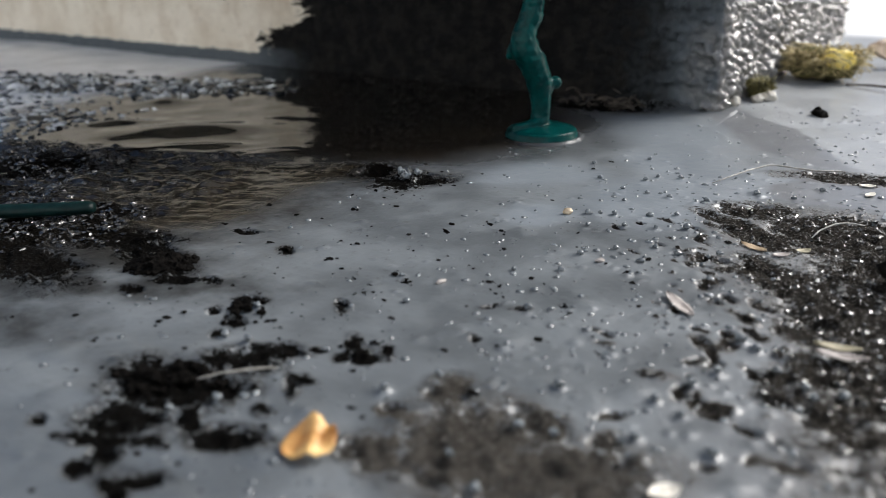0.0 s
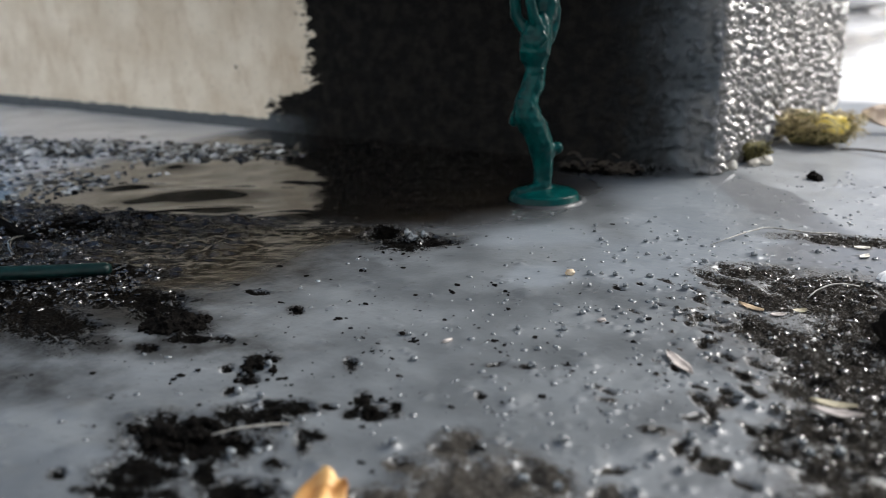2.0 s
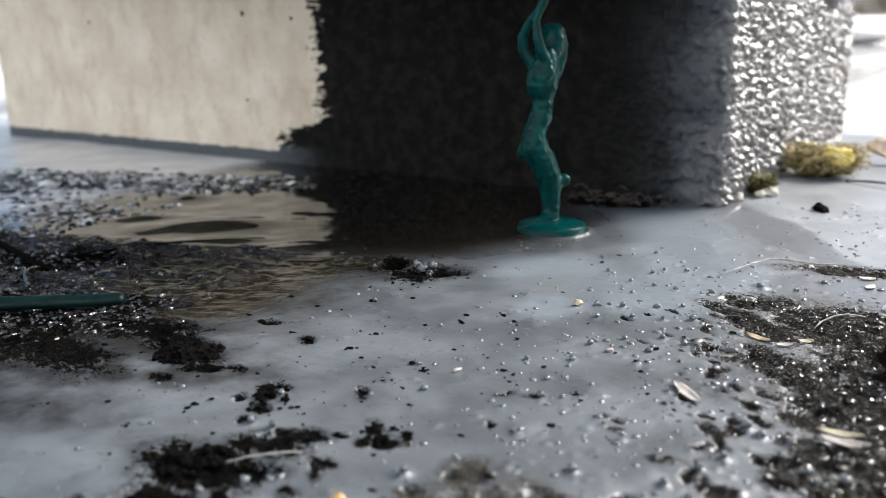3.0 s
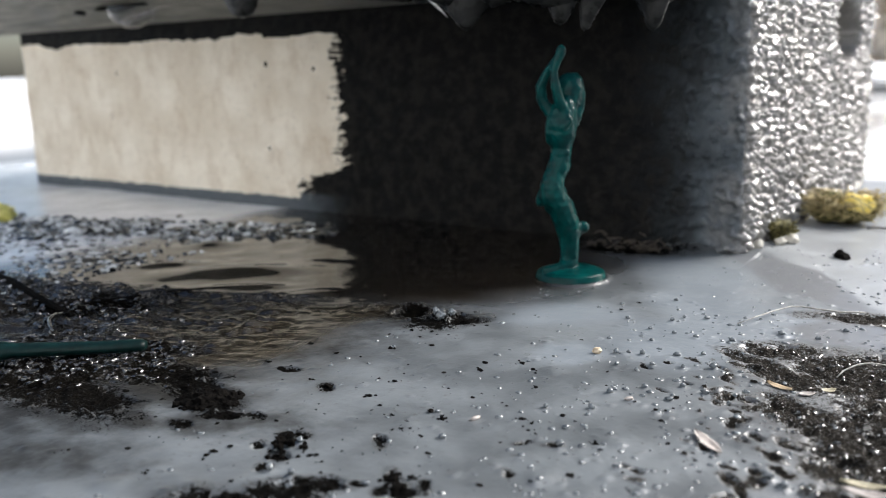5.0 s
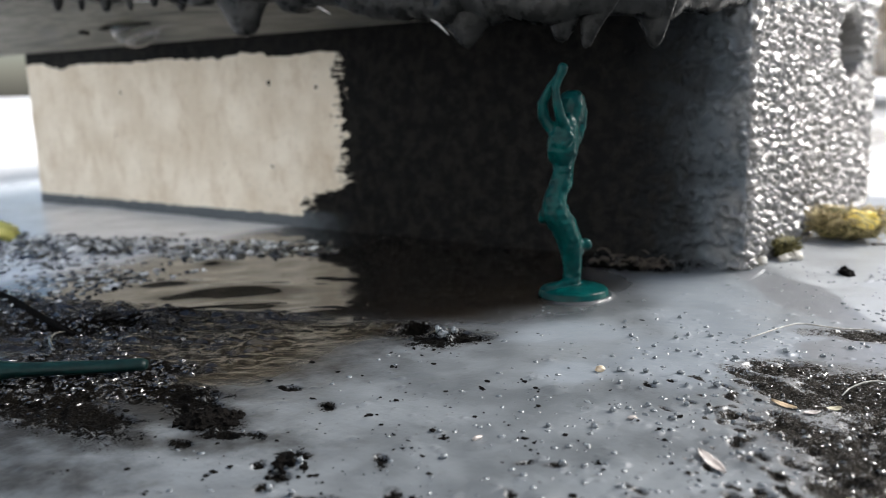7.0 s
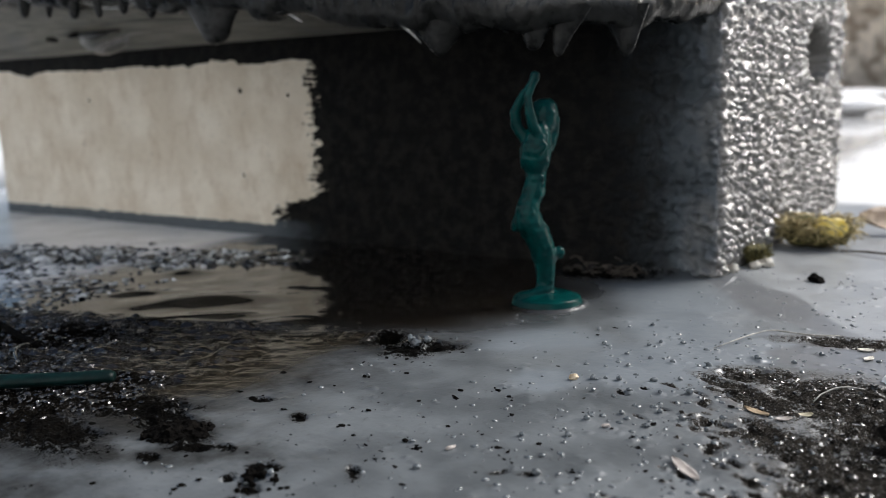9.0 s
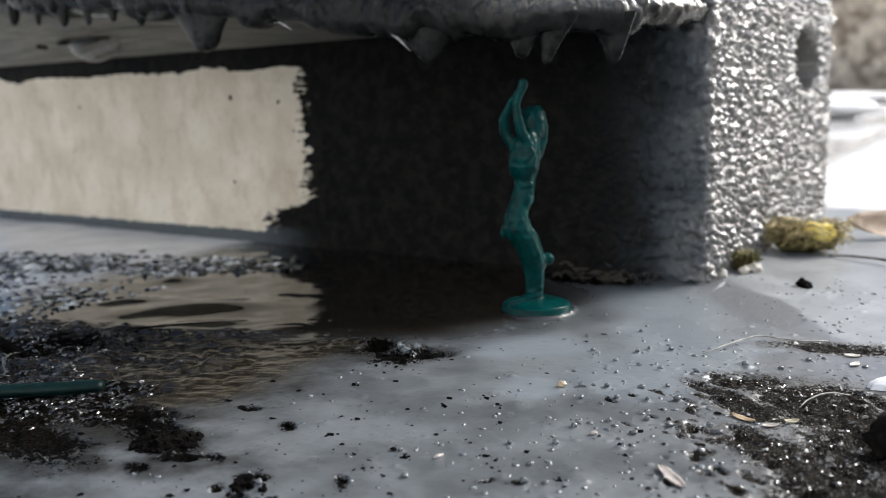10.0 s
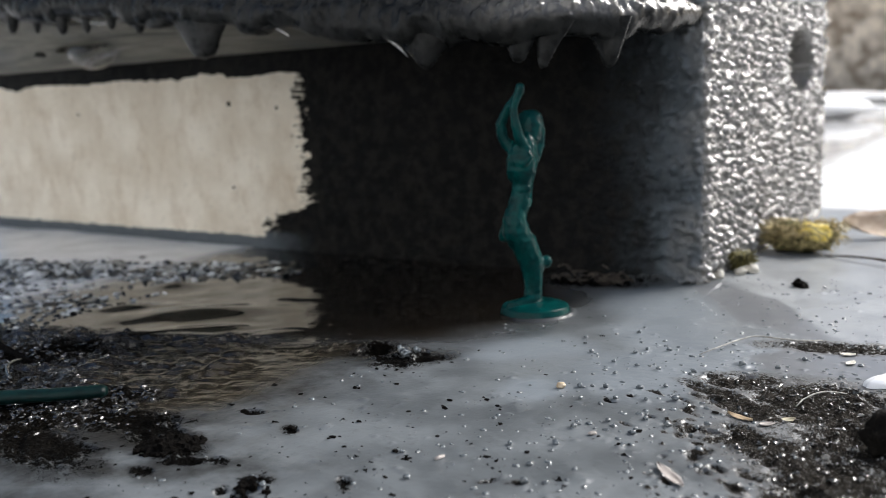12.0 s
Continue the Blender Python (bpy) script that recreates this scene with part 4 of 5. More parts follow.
for k, (xa, xb, y, sag) in enumerate(((-0.2010, -0.1700, -0.0405, 0.0022), (-0.1085, -0.0990, -0.0420, 0.0030), (-0.0700, -0.0590, -0.0435, 0.0060))):
    # pale strips added as painted highlights along the folds of the coat
    bm = bmesh.new()
    pts = []
    for i in range(11):
        t = i / 10
        x = xa + (xb - xa) * t
        drop_z = sag * (4 * t * (1 - t) if k == 0 else t ** 1.6)
        pts.append((x, y, float(under_z(x, y)) - 0.0022 - drop_z))
    tube(bm, pts, [0.0001 + 0.0004 * math.sin(math.pi * i / 10) for i in range(11)], 8, 1.0)
    part("lit_rim", bm, LIT_RIM, cover, "glossy pale strip standing in for a lit rim")

# ---- toy figure: one plain moulded piece on a round foot ----
TOY_AT = (-0.0258, -0.0431)


def toy_figure():
    bm = bmesh.new()
    z0 = on_floor(*TOY_AT)
    made = bmesh.ops.create_cone(bm, cap_ends=True, segments=40, radius1=0.0083, radius2=0.0077, depth=0.0022)["verts"]
    for v in made:
        v.co.z += 0.0008
    limbs = [  # x, y towards the viewer, height, radius
        [(-0.0004, 0, 0.0012, 0.0022), (-0.0004, 0, 0.0041, 0.0019), (-0.0002, 0, 0.0073, 0.0019), (-0.0004, 0, 0.0104, 0.0023), (-0.0010, 0.0004, 0.0135, 0.0026), (-0.0024, 0.0010, 0.0166, 0.0027),
         (-0.0042, 0.0018, 0.0197, 0.0027), (-0.0046, 0.0018, 0.0217, 0.0025), (-0.0039, 0.0014, 0.0242, 0.0021), (-0.0028, 0.0008, 0.0267, 0.0023), (-0.0022, 0.0002, 0.0290, 0.0020)],
        [(-0.0022, 0.0002, 0.0288, 0.0021), (-0.0022, 0, 0.0312, 0.0021), (-0.0023, 0, 0.0337, 0.0031), (-0.0022, 0, 0.0356, 0.0032), (-0.0019, 0, 0.0376, 0.0027), (-0.0012, -0.0004, 0.0395, 0.0023)],
        [(-0.0030, 0.0022, 0.0292, 0.0006), (-0.0012, 0.0023, 0.0294, 0.0006)],
        [(0.0000, 0.0002, 0.0110, 0.0016), (0.0026, -0.0004, 0.0120, 0.0012), (0.0030, -0.0006, 0.0119, 0.0013)],
        [(-0.0062, 0.0026, 0.0026, 0.0008), (-0.0034, 0.0022, 0.0030, 0.0010), (-0.0006, 0.0010, 0.0036, 0.0014)],
        [(-0.0006, -0.0016, 0.0395, 0.0022), (0.0001, -0.0024, 0.0422, 0.0028), (0.0003, -0.0026, 0.0442, 0.0027)],
        [(0.0006, -0.0010, 0.0360, 0.0014), (0.0022, -0.0018, 0.0392, 0.0011), (0.0026, -0.0020, 0.0422, 0.0010)],
        [(-0.0016, 0.0014, 0.0385, 0.0013), (-0.0030, 0.0020, 0.0412, 0.0011), (-0.0037, 0.0022, 0.0440, 0.0010), (-0.0041, 0.0020, 0.0474, 0.0008), (-0.0034, 0.0018, 0.0497, 0.0009), (-0.0025, 0.0018, 0.0514, 0.0010), (-0.0024, 0.0018, 0.0520, 0.0010)],
        [(-0.0038, -0.0006, 0.0372, 0.0013), (-0.0064, -0.0012, 0.0412, 0.0011), (-0.0066, -0.0010, 0.0441, 0.0011), (-0.0050, 0.0004, 0.0479, 0.0008), (-0.0036, 0.0014, 0.0496, 0.0008)],
        [(-0.0050, -0.0020, 0.0200, 0.0018), (-0.0064, -0.0030, 0.0180, 0.0013)],
        [(-0.0022, 0.0034, 0.0352, 0.0008), (-0.0008, 0.0036, 0.0366, 0.0007)],
    ]
    lump(bm, (0, 0, 0.0015), (0.0076, 0.0076, 0.0015), 2, 3, 0.10)
    for limb in limbs:
        for (ax, ay, az, ar), (bx, by, bz, br) in zip(limb, limb[1:]):
            for k in range(7):
                t = k / 6
                c = (ax + (bx - ax) * t, -(ay + (by - ay) * t), az + (bz - az) * t)
                lump(bm, c, (1.12 * (ar + (br - ar) * t),) * 3, az * 900 + k, 2, 0.20)
    ob = part("toy_figure", bm, TOY)
    rm = ob.modifiers.new("fuse", "REMESH")
    rm.mode, rm.voxel_size, rm.use_smooth_shade = "VOXEL", 0.00024, True
    sm = ob.modifiers.new("soften", "SMOOTH")
    sm.factor, sm.iterations = 0.5, 5
    ob.matrix_world = pose(*TOY_AT, z0, 0, 0, 36.8)
    return tagged(ob, "small teal green plastic toy figure on a round base", "toy figure")


toy_figure()

# second green piece, lying flat
fallen = thing("plastic_rod", (-0.0738, -0.1386, on_floor(-0.0738, -0.1386) + 0.0006), "dark green flat plastic rod lying on wet gravel", "toy part", turn=40.0)
bm = bmesh.new()
tube(bm, [(-0.034, -0.0020, 0.0014), (-0.022, -0.0012, 0.0016), (-0.016, -0.0006, 0.0014), (-0.011, 0, 0.0012), (0.004, 0, 0.0010), (0.0112, 0, 0.0010), (0.0120, 0, 0.0010)], [0.0044, 0.0042, 0.0032, 0.0018, 0.0016, 0.0016, 0.0011], 12, 0.7)
part("rod", bm, SHADED_ROD, fallen)


# ---- loose things on the floor ----
def lay(name, pts, radii, mat, label, category, sides=7, flat=1.0, group=""):
    """A straw or twig: points in plan with their height over the floor."""
    bm = bmesh.new()
    z0, z1 = on_floor(*pts[0][:2]), on_floor(*pts[-1][:2])
    tube(bm, [(x, y, z0 + (z1 - z0) * k / (len(pts) - 1) + z) for k, (x, y, z) in enumerate(pts)], radii, sides, flat)
    ob = part(name, bm, mat)
    return tagged(ob, label, category, group)


def bowed(a, b, bow, rise, r, n=11, lift=0.0004, wob=0.00008, seed=1):
    rg = random.Random(seed)
    pts = [(p.x, p.y, p.z) for p in curve_pts((*a, lift), (*b, lift), bow, rise, n, wob, rg)]
    return pts, [r * (0.55 + 0.45 * math.sin(math.pi * min(1, (i + 1) / n))) * rg.uniform(0.85, 1.15) for i in range(n)]


kinked = [(0.0186, -0.0605, 0.0004), (0.0205, -0.0552, 0.0007), (0.0224, -0.0500, 0.0009), (0.0243, -0.0458, 0.0010), (0.0262, -0.0446, 0.0010), (0.0290, -0.0444, 0.0009), (0.0330, -0.0440, 0.0008), (0.0371, -0.0421, 0.0009)]
lay("straw", kinked, [0.00008, 0.00013, 0.00015, 0.00016, 0.00016, 0.00017, 0.0002, 0.0001], GREY_STRAW, "thin curved dry straw on grey paint", "straw")
lay("twig", *bowed((-0.0058, -0.1601), (0.0006, -0.1538), -0.05, 0.0006, 0.00015, seed=3), GREY_STRAW, "short pale twig lying on dark soil", "twig")
lay("bent_stick", *bowed((0.0401, -0.0785), (0.0462, -0.0713), 0.12, 0.0008, 0.00014, seed=4), GREY_STRAW, "small bent grey stick on bare soil", "stick")
lay("thin_stem", *bowed((0.0200, 0.0500), (0.0500, 0.0350), 0.05, 0.0010, 0.0004, seed=5), DEBRIS, "thin dark dry stem on grey paint", "stem")
lay("dark_stick", *bowed((-0.1560, -0.1130), (-0.1000, -0.1240), -0.01, 0.0004, 0.0010, lift=0.0010, seed=6), SOIL, "dark wet stick lying on gravel", "stick")
lay("wet_twig", *bowed((-0.0905, -0.1338), (-0.1030, -0.1240), 0.10, 0.0008, 0.0005, lift=0.0008, seed=7), WET_STONE, "short wet twig beside a dark stick", "twig")
lay("hair_stem", *bowed((-0.1045, -0.1215), (-0.0770, -0.0850), 0.05, 0.0006, 0.0002, lift=0.0010, seed=9), SOIL, "thin dark stem lying over half-dry film", "stem")


def curl(name, at, long, wide, turn, bend, mat, label, category, tilt=0.0, pointed=1.0, lift=0.0003, seed=1, group=""):
    """A thin curled leaf, petal or husk with thickness."""
    bm = bmesh.new()
    nu, nv = 12, 8
    rows_v = []
    for side in (0, 1):
        g = []
        for i in range(nu):
            u = i / (nu - 1) * 2 - 1
            w = wide * max(0.04, (1 - abs(u) ** (2.0 / pointed + 0.4))) * (1 + 0.18 * noise.noise(Vector((u * 2.2, seed, 0))))
            row = []
            for j in range(nv):
                v = j / (nv - 1) * 2 - 1
                z = bend * (v * v * wide * 0.9 + 0.35 * u * u * long) + 0.12 * wide * noise.noise(Vector((u * 2, v * 2, seed * 2.0))) - side * 0.00014
                row.append(bm.verts.new((u * long, v * w, z)))
            g.append(row)
        rows_v.append(g)
    for side in (0, 1):
        g = rows_v[side]
        for i in range(nu - 1):
            for j in range(nv - 1):
                f = (g[i][j], g[i + 1][j], g[i + 1][j + 1], g[i][j + 1])
                bm.faces.new(f if side == 0 else f[::-1])
    a, b = rows_v
    rim = [(i, 0) for i in range(nu)] + [(nu - 1, j) for j in range(1, nv)] + [(i, nv - 1) for i in range(nu - 2, -1, -1)] + [(0, j) for j in range(nv - 2, 0, -1)]
    for (i, j), (p, q) in zip(rim, rim[1:] + rim[:1]):
        bm.faces.new((a[p][q], a[i][j], b[i][j], b[p][q]))
    bmesh.ops.recalc_face_normals(bm, faces=bm.faces)
    bm.transform(pose(0, 0, 0, tilt, 0, 0))
    low_z = min(v.co.z for v in bm.verts)
    ob = part(name, bm, mat)
    ob.matrix_world = pose(at[0], at[1], on_floor(*at) + lift - low_z - 0.0003, 0, 0, turn)
    return tagged(ob, label, category, group)


def torn_leaf():
    """A torn, folded scrap of leaf with four uneven corners, raised along its far edge."""
    bm = bmesh.new()
    n = 14
    corner = [Vector((-0.0042, -0.0012, 0)), Vector((0.0016, -0.0030, 0)), Vector((0.0040, 0.0012, 0)), Vector((-0.0012, 0.0036, 0))]
    sheets = []
    for side in (0, 1):
        g = []
        for i in range(n):
            u = i / (n - 1)
            row = []
            for j in range(n):
                v = j / (n - 1)
                p = corner[0] * (1 - u) * (1 - v) + corner[1] * u * (1 - v) + corner[2] * u * v + corner[3] * (1 - u) * v
                p = p * (1 - 0.30 * (2 * u - 1) ** 2 * (2 * v - 1) ** 2)
                rim = min(u, v, 1 - u, 1 - v)
                p = p * (1 + (0.10 if rim < 0.01 else 0.0) * noise.noise(Vector((u * 6, v * 6, 2))))
                p.z = 0.0016 * v * v + 0.0011 * math.exp(-((u + 0.5 * v - 0.80) / 0.16) ** 2) + 0.0005 * abs(u - 0.45) * 2 * (0.4 + v) + 0.0005 * noise.noise(Vector((u * 3, v * 3, 5))) - side * 0.00012
                row.append(bm.verts.new(p))
            g.append(row)
        sheets.append(g)
    for side, g in enumerate(sheets):
        for i in range(n - 1):
            for j in range(n - 1):
                f = (g[i][j], g[i + 1][j], g[i + 1][j + 1], g[i][j + 1])
                bm.faces.new(f if side == 0 else f[::-1])
    a, b = sheets
    rim = [(i, 0) for i in range(n)] + [(n - 1, j) for j in range(1, n)] + [(i, n - 1) for i in range(n - 2, -1, -1)] + [(0, j) for j in range(n - 2, 0, -1)]
    for (i, j), (p, q) in zip(rim, rim[1:] + rim[:1]):
        bm.faces.new((a[p][q], a[i][j], b[i][j], b[p][q]))
    bmesh.ops.recalc_face_normals(bm, faces=bm.faces)
    bm.transform(Matrix.Diagonal((0.86, 0.86, 0.86, 1)))
    ob = part("leaf", bm, LEAF)
    ob.matrix_world = pose(0.0141, -0.1634, on_floor(0.0141, -0.1634) + 0.0005, 0, 0, 28)
    return tagged(ob, "small torn orange and yellow dead leaf on paint", "leaf")


torn_leaf()
for x, y, turn in ((0.0425, -0.0477, 20), (0.0438, -0.0527, 70)):
    curl("white_scrap", (x, y), 0.0014, 0.0007, turn, 0.3, PALE, "small white scrap on bare soil", "scrap", seed=turn, group="white scraps")
curl("husk", (0.0318, -0.1135), 0.0038, 0.0009, -44, 0.22, HUSK, "pale pinkish curved seed husk stuck in paint", "husk", seed=3)
curl("seed", (0.0510, -0.1150), 0.0026, 0.0007, 10, 0.35, STRAW, "slim pale green seed on bare soil", "seed", seed=4, group="slim seeds")
curl("seed", (0.0520, -0.1182), 0.0028, 0.0008, 8, 0.35, HUSK, "slim pinkish seed on bare soil", "seed", seed=5, group="slim seeds")
curl("seed", (0.0382, -0.0893), 0.0013, 0.0006, 40, 0.3, HUSK, "slim pinkish seed on bare soil", "seed", seed=6, group="slim seeds")
curl("seed", (0.0402, -0.0846), 0.0012, 0.0007, 42, 0.3, STRAW, "slim pale green seed on bare soil", "seed", seed=7, group="slim seeds")
curl("tan_flake", (0.0340, -0.0885), 0.0022, 0.0006, -20, 0.4, CUTWOOD, "thin tan wood flake at the soil edge", "flake", seed=8)
curl("dead_leaf", (0.0310, 0.0905), 0.0140, 0.0068, 24, 0.45, BROWN, "curled brown dead leaf lying on grey paint", "leaf", tilt=32, lift=0.0012, seed=9)
curl("cream_flake", (0.0443, -0.1515), 0.0016, 0.0010, 50, 0.3, PALE, "small cream flake on bare concrete", "flake", seed=10)


def nugget(name, at, size, mat, label, category, turn=0.0, seed=1, sink=0.3, rough=0.3, group=""):
    bm = bmesh.new()
    lump(bm, (0, 0, 0), size, seed, 3, rough)
    ob = part(name, bm, mat)
    ob.matrix_world = pose(at[0], at[1], on_floor(*at) + size[2] * (1 - sink), 0, 0, turn)
    return tagged(ob, label, category, group)


nugget("pebble", (0.0040, -0.0895), (0.0008, 0.0005, 0.0006), TAN, "tiny tan pebble resting on grey paint", "pebble", 30, 2)
nugget("paint_chip", (0.0014, -0.1230), (0.0009, 0.0003, 0.0003), HUSK, "tiny white elongated paint chip", "chip", 70, 3)
nugget("paint_crumb", (0.0170, -0.1053), (0.0007, 0.0004, 0.0003), HUSK, "tiny flat white paint crumb", "crumb", 40, 4)
for x, y, r in ((-0.0326, -0.0866, 0.0006), (-0.0300, -0.0848, 0.0006), (-0.0312, -0.0870, 0.0007)):
    nugget("wet_lump", (x, y), (r * 1.2, r, r * 1.1), GRIT, "shiny grey paint lump in a bare ring", "paint lump", 20, r * 9000, 0.35, 0.6, "lumps in the bare ring")
for x, y, r in ((0.0052, 0.0165, 0.0011), (0.0068, 0.0205, 0.0014), (0.0040, 0.0265, 0.0012)):
    nugget("pale_crumb", (x, y), (r * 1.3, r, r), PALE, "pale crumb beside olive moss at the plinth", "crumb", 30, r * 7000, 0.2, 0.6, "crumbs by the moss")
nugget("bead", (0.0012, 0.0100), (0.0013, 0.0013, 0.0014), PALE, "small white bead at the plinth corner", "bead", 0, 6)


def crumbly(at, spread, count, big, label, seed):
    """A crumbling heap: many small lumps of soil grown together."""
    rg = random.Random(seed)
    bm = bmesh.new()
    for k in range(2 * count):
        a, d = rg.uniform(0, 6.283), math.sqrt(rg.random()) * rg.uniform(0.9, 1.25)
        x, y, r = math.cos(a) * d * spread[0], math.sin(a) * d * spread[1], big * rg.uniform(0.28, 0.80) * max(0.35, 1.15 - 0.6 * d)
        lump(bm, (x, y, r * 0.2 + max(0.0, 1 - d) * big * 0.6), (r, r * rg.uniform(0.7, 1.2), r * rg.uniform(0.6, 1.0)), k * 0.7, 2, 0.8)
    ob = part("dirt_clod", bm, SOIL)
    rm = ob.modifiers.new("fuse", "REMESH")
    rm.mode, rm.voxel_size, rm.use_smooth_shade = "VOXEL", 0.00018, False
    ob.matrix_world = pose(at[0], at[1], on_floor(*at), 0, 0, 36)
    return tagged(ob, label, "soil clod", "soil clods")


crumbly((-0.0372, -0.1390), (0.0052, 0.0034), 46, 0.0016, "dark crumbling heap of soil on paint", 3)
crumbly((-0.0090, -0.1610), (0.0075, 0.0035), 40, 0.0011, "flat black heap of soil on paint", 4)
crumbly((-0.0146, -0.1445), (0.0028, 0.0040), 18, 0.0009, "small black crumbs of soil on paint", 5)
crumbly((-0.0285, -0.0058), (0.0090, 0.0048), 34, 0.0032, "dark soil heap with straw at the wall", 9)
crumbly((0.0046, -0.1441), (0.0028, 0.0024), 14, 0.0008, "small black crumbs of soil on paint", 6)
crumbly((-0.0369, -0.1223), (0.0018, 0.0006), 9, 0.0005, "thin row of black soil crumbs", 7)
crumbly((-0.0432, -0.1222), (0.0013, 0.0005), 6, 0.0004, "thin row of black soil crumbs", 8)
crumbly((0.0220, 0.0085), (0.0016, 0.0030), 12, 0.0015, "small black clod of soil on paint", 10)
crumbly((-0.0260, -0.1251), (0.0010, 0.0009), 8, 0.0006, "small black clod of soil on paint", 11)
crumbly((-0.0301, -0.1244), (0.0010, 0.0004), 5, 0.0004, "thin row of black soil crumbs", 12)
nugget("dark_stone", (0.0542, -0.0915), (0.0024, 0.0024, 0.0028), STONE, "dark broken stone on bare soil", "stone", 20, 9, 0.25, 0.5)
nugget("wood_bit", (0.0560, -0.0900), (0.0028, 0.0020, 0.0008), CUTWOOD, "tan splinter of wood lying on a dark stone", "wood bit", 30, 10, -3.9, 0.3)


def moss(at, size, count, label, bright, seed):
    """A tangle of dry moss fibres round a core, with a yellow petal in the larger one."""
    rg = random.Random(seed)
    ob = thing("moss_clump", (at[0], at[1], on_floor(*at)), label, "moss", group="moss clumps")
    bm = bmesh.new()
    lump(bm, (0, 0, size[2] * 0.7), (size[0] * 0.8, size[1] * 0.8, size[2] * 0.8), seed, 3, 0.6)
    part("moss_core", bm, MOSS, ob)
    bm = bmesh.new()
    for k in range(count):
        a, h = rg.uniform(0, 6.283), rg.uniform(-0.2, 1.0)
        p = Vector((math.cos(a) * size[0] * 0.75, math.sin(a) * size[1] * 0.75, size[2] * (0.7 + 0.6 * h)))
        d = Vector((rg.uniform(-1, 1), rg.uniform(-1, 1), rg.uniform(-0.6, 0.5))) * size[0] * 0.55
        e = p + d
        e.z = max(e.z, 0.0003)
        m2 = (p + e) * 0.5 + Vector((rg.uniform(-1, 1), rg.uniform(-1, 1), rg.uniform(0, 1))) * size[0] * 0.15
        tube(bm, [p, m2, e], [0.00020, 0.00016, 0.00008], 4)
    part("fuzz", bm, FUZZ if bright else MOSS, ob, "dry yellowish fibres" if bright else "")
    if bright:
        bm = bmesh.new()
        lump(bm, (size[0] * 0.36, -size[1] * 0.45, size[2] * 1.12), (size[0] * 0.46, size[1] * 0.36, size[2] * 0.50), seed + 3, 3, 0.35)
        part("petal", bm, YELLOW, ob, "bright yellow petal")
    return ob


moss((0.0120, 0.0570), (0.0108, 0.0085, 0.0058), 900, "yellowish dry moss clump with a yellow petal", True, 3)
# Added lumps stand in for foliage mirrored in the wet floor.
for mx, my, mr in ((-0.2420, -0.0690, 0.010), (-0.2560, -0.0640, 0.012), (-0.2480, -0.0760, 0.010), (-0.2700, -0.0680, 0.014)):
    nugget("reflection_lump", (mx, my), (mr, mr * 0.5, 0.0026), REFLECTED_GREEN, "low yellow green lump standing in for reflected foliage", "moss", 20, mx * 40, 0.2, 0.4, "moss cushions")
moss((0.0030, 0.0220), (0.0042, 0.0046, 0.0036), 200, "small olive moss tuft at the plinth foot", False, 4)

# small pits in the bare concrete
for x, z, r in ((-0.171, 0.0516, 0.0009), (-0.1475, 0.0495, 0.0006), (-0.172, 0.0215, 0.0006), (-0.262, 0.050, 0.0006)):
    bm = bmesh.new()
    lump(bm, (x, -0.0001, z), (r, 0.0003, r), x * 90, 2, 0.5)
    part("pit", bm, SOIL, plinth, "small dark pit")


def puddle(at, rx, ry, turn, seed):
    """A shallow pool with a rounded uneven rim, coloured white for the sky's glare on wet floor."""
    bm = bmesh.new()
    rings = []
    for q, h in ((1.0, -0.0004), (0.96, 0.00025), (0.85, 0.00060), (0.6, 0.00105), (0.3, 0.00130)):
        rings.append([bm.verts.new((math.cos(a) * rx * q * w, math.sin(a) * ry * q * w, h)) for a, w in ((6.2832 * i / 40, 1 + 0.5 * noise.noise(Vector((math.cos(6.2832 * i / 40) * 1.3, math.sin(6.2832 * i / 40) * 1.3, seed)))) for i in range(40))])
    for a, b in zip(rings, rings[1:]):
        for i in range(40):
            bm.faces.new((a[i], a[(i + 1) % 40], b[(i + 1) % 40], b[i]))
    bm.faces.new(rings[-1])
    ob = part("glare_pool", bm, GLARE_WHITE)
    ob.matrix_world = pose(at[0], at[1], on_floor(*at) + 0.0005, 0, 0, turn)
    return tagged(ob, "small white pool standing in for glare on wet floor", "paint puddle")


puddle((0.0510, -0.0620), 0.0048, 0.0020, 50, 3.0)

# straw rubbish in the hollow at the foot of the wall
rg = random.Random(8)
for k in range(64):
    x, y, a, l = rg.uniform(-0.0385, -0.0185), rg.uniform(-0.0110, -0.0015), rg.uniform(0, 3.14), rg.uniform(0.0010, 0.0030)
    dx, dy = math.cos(a) * l, math.sin(a) * l * 0.4
    lay("straw_bit", *bowed((x - dx, y - dy), (x + dx, min(y + dy, -0.0008)), rg.uniform(-0.1, 0.1), rg.uniform(0, 0.0008), rg.uniform(0.00014, 0.0003), 5, 0.0006 + rg.uniform(0.0, 0.0050) * math.exp(-((x + 0.0285) / 0.008) ** 2) * (0.4 + 0.6 * (y + 0.012) / 0.012), seed=k),
        DEBRIS, "broken bit of dry straw in dark soil", "straw", 5, group="straw bits at the wall")

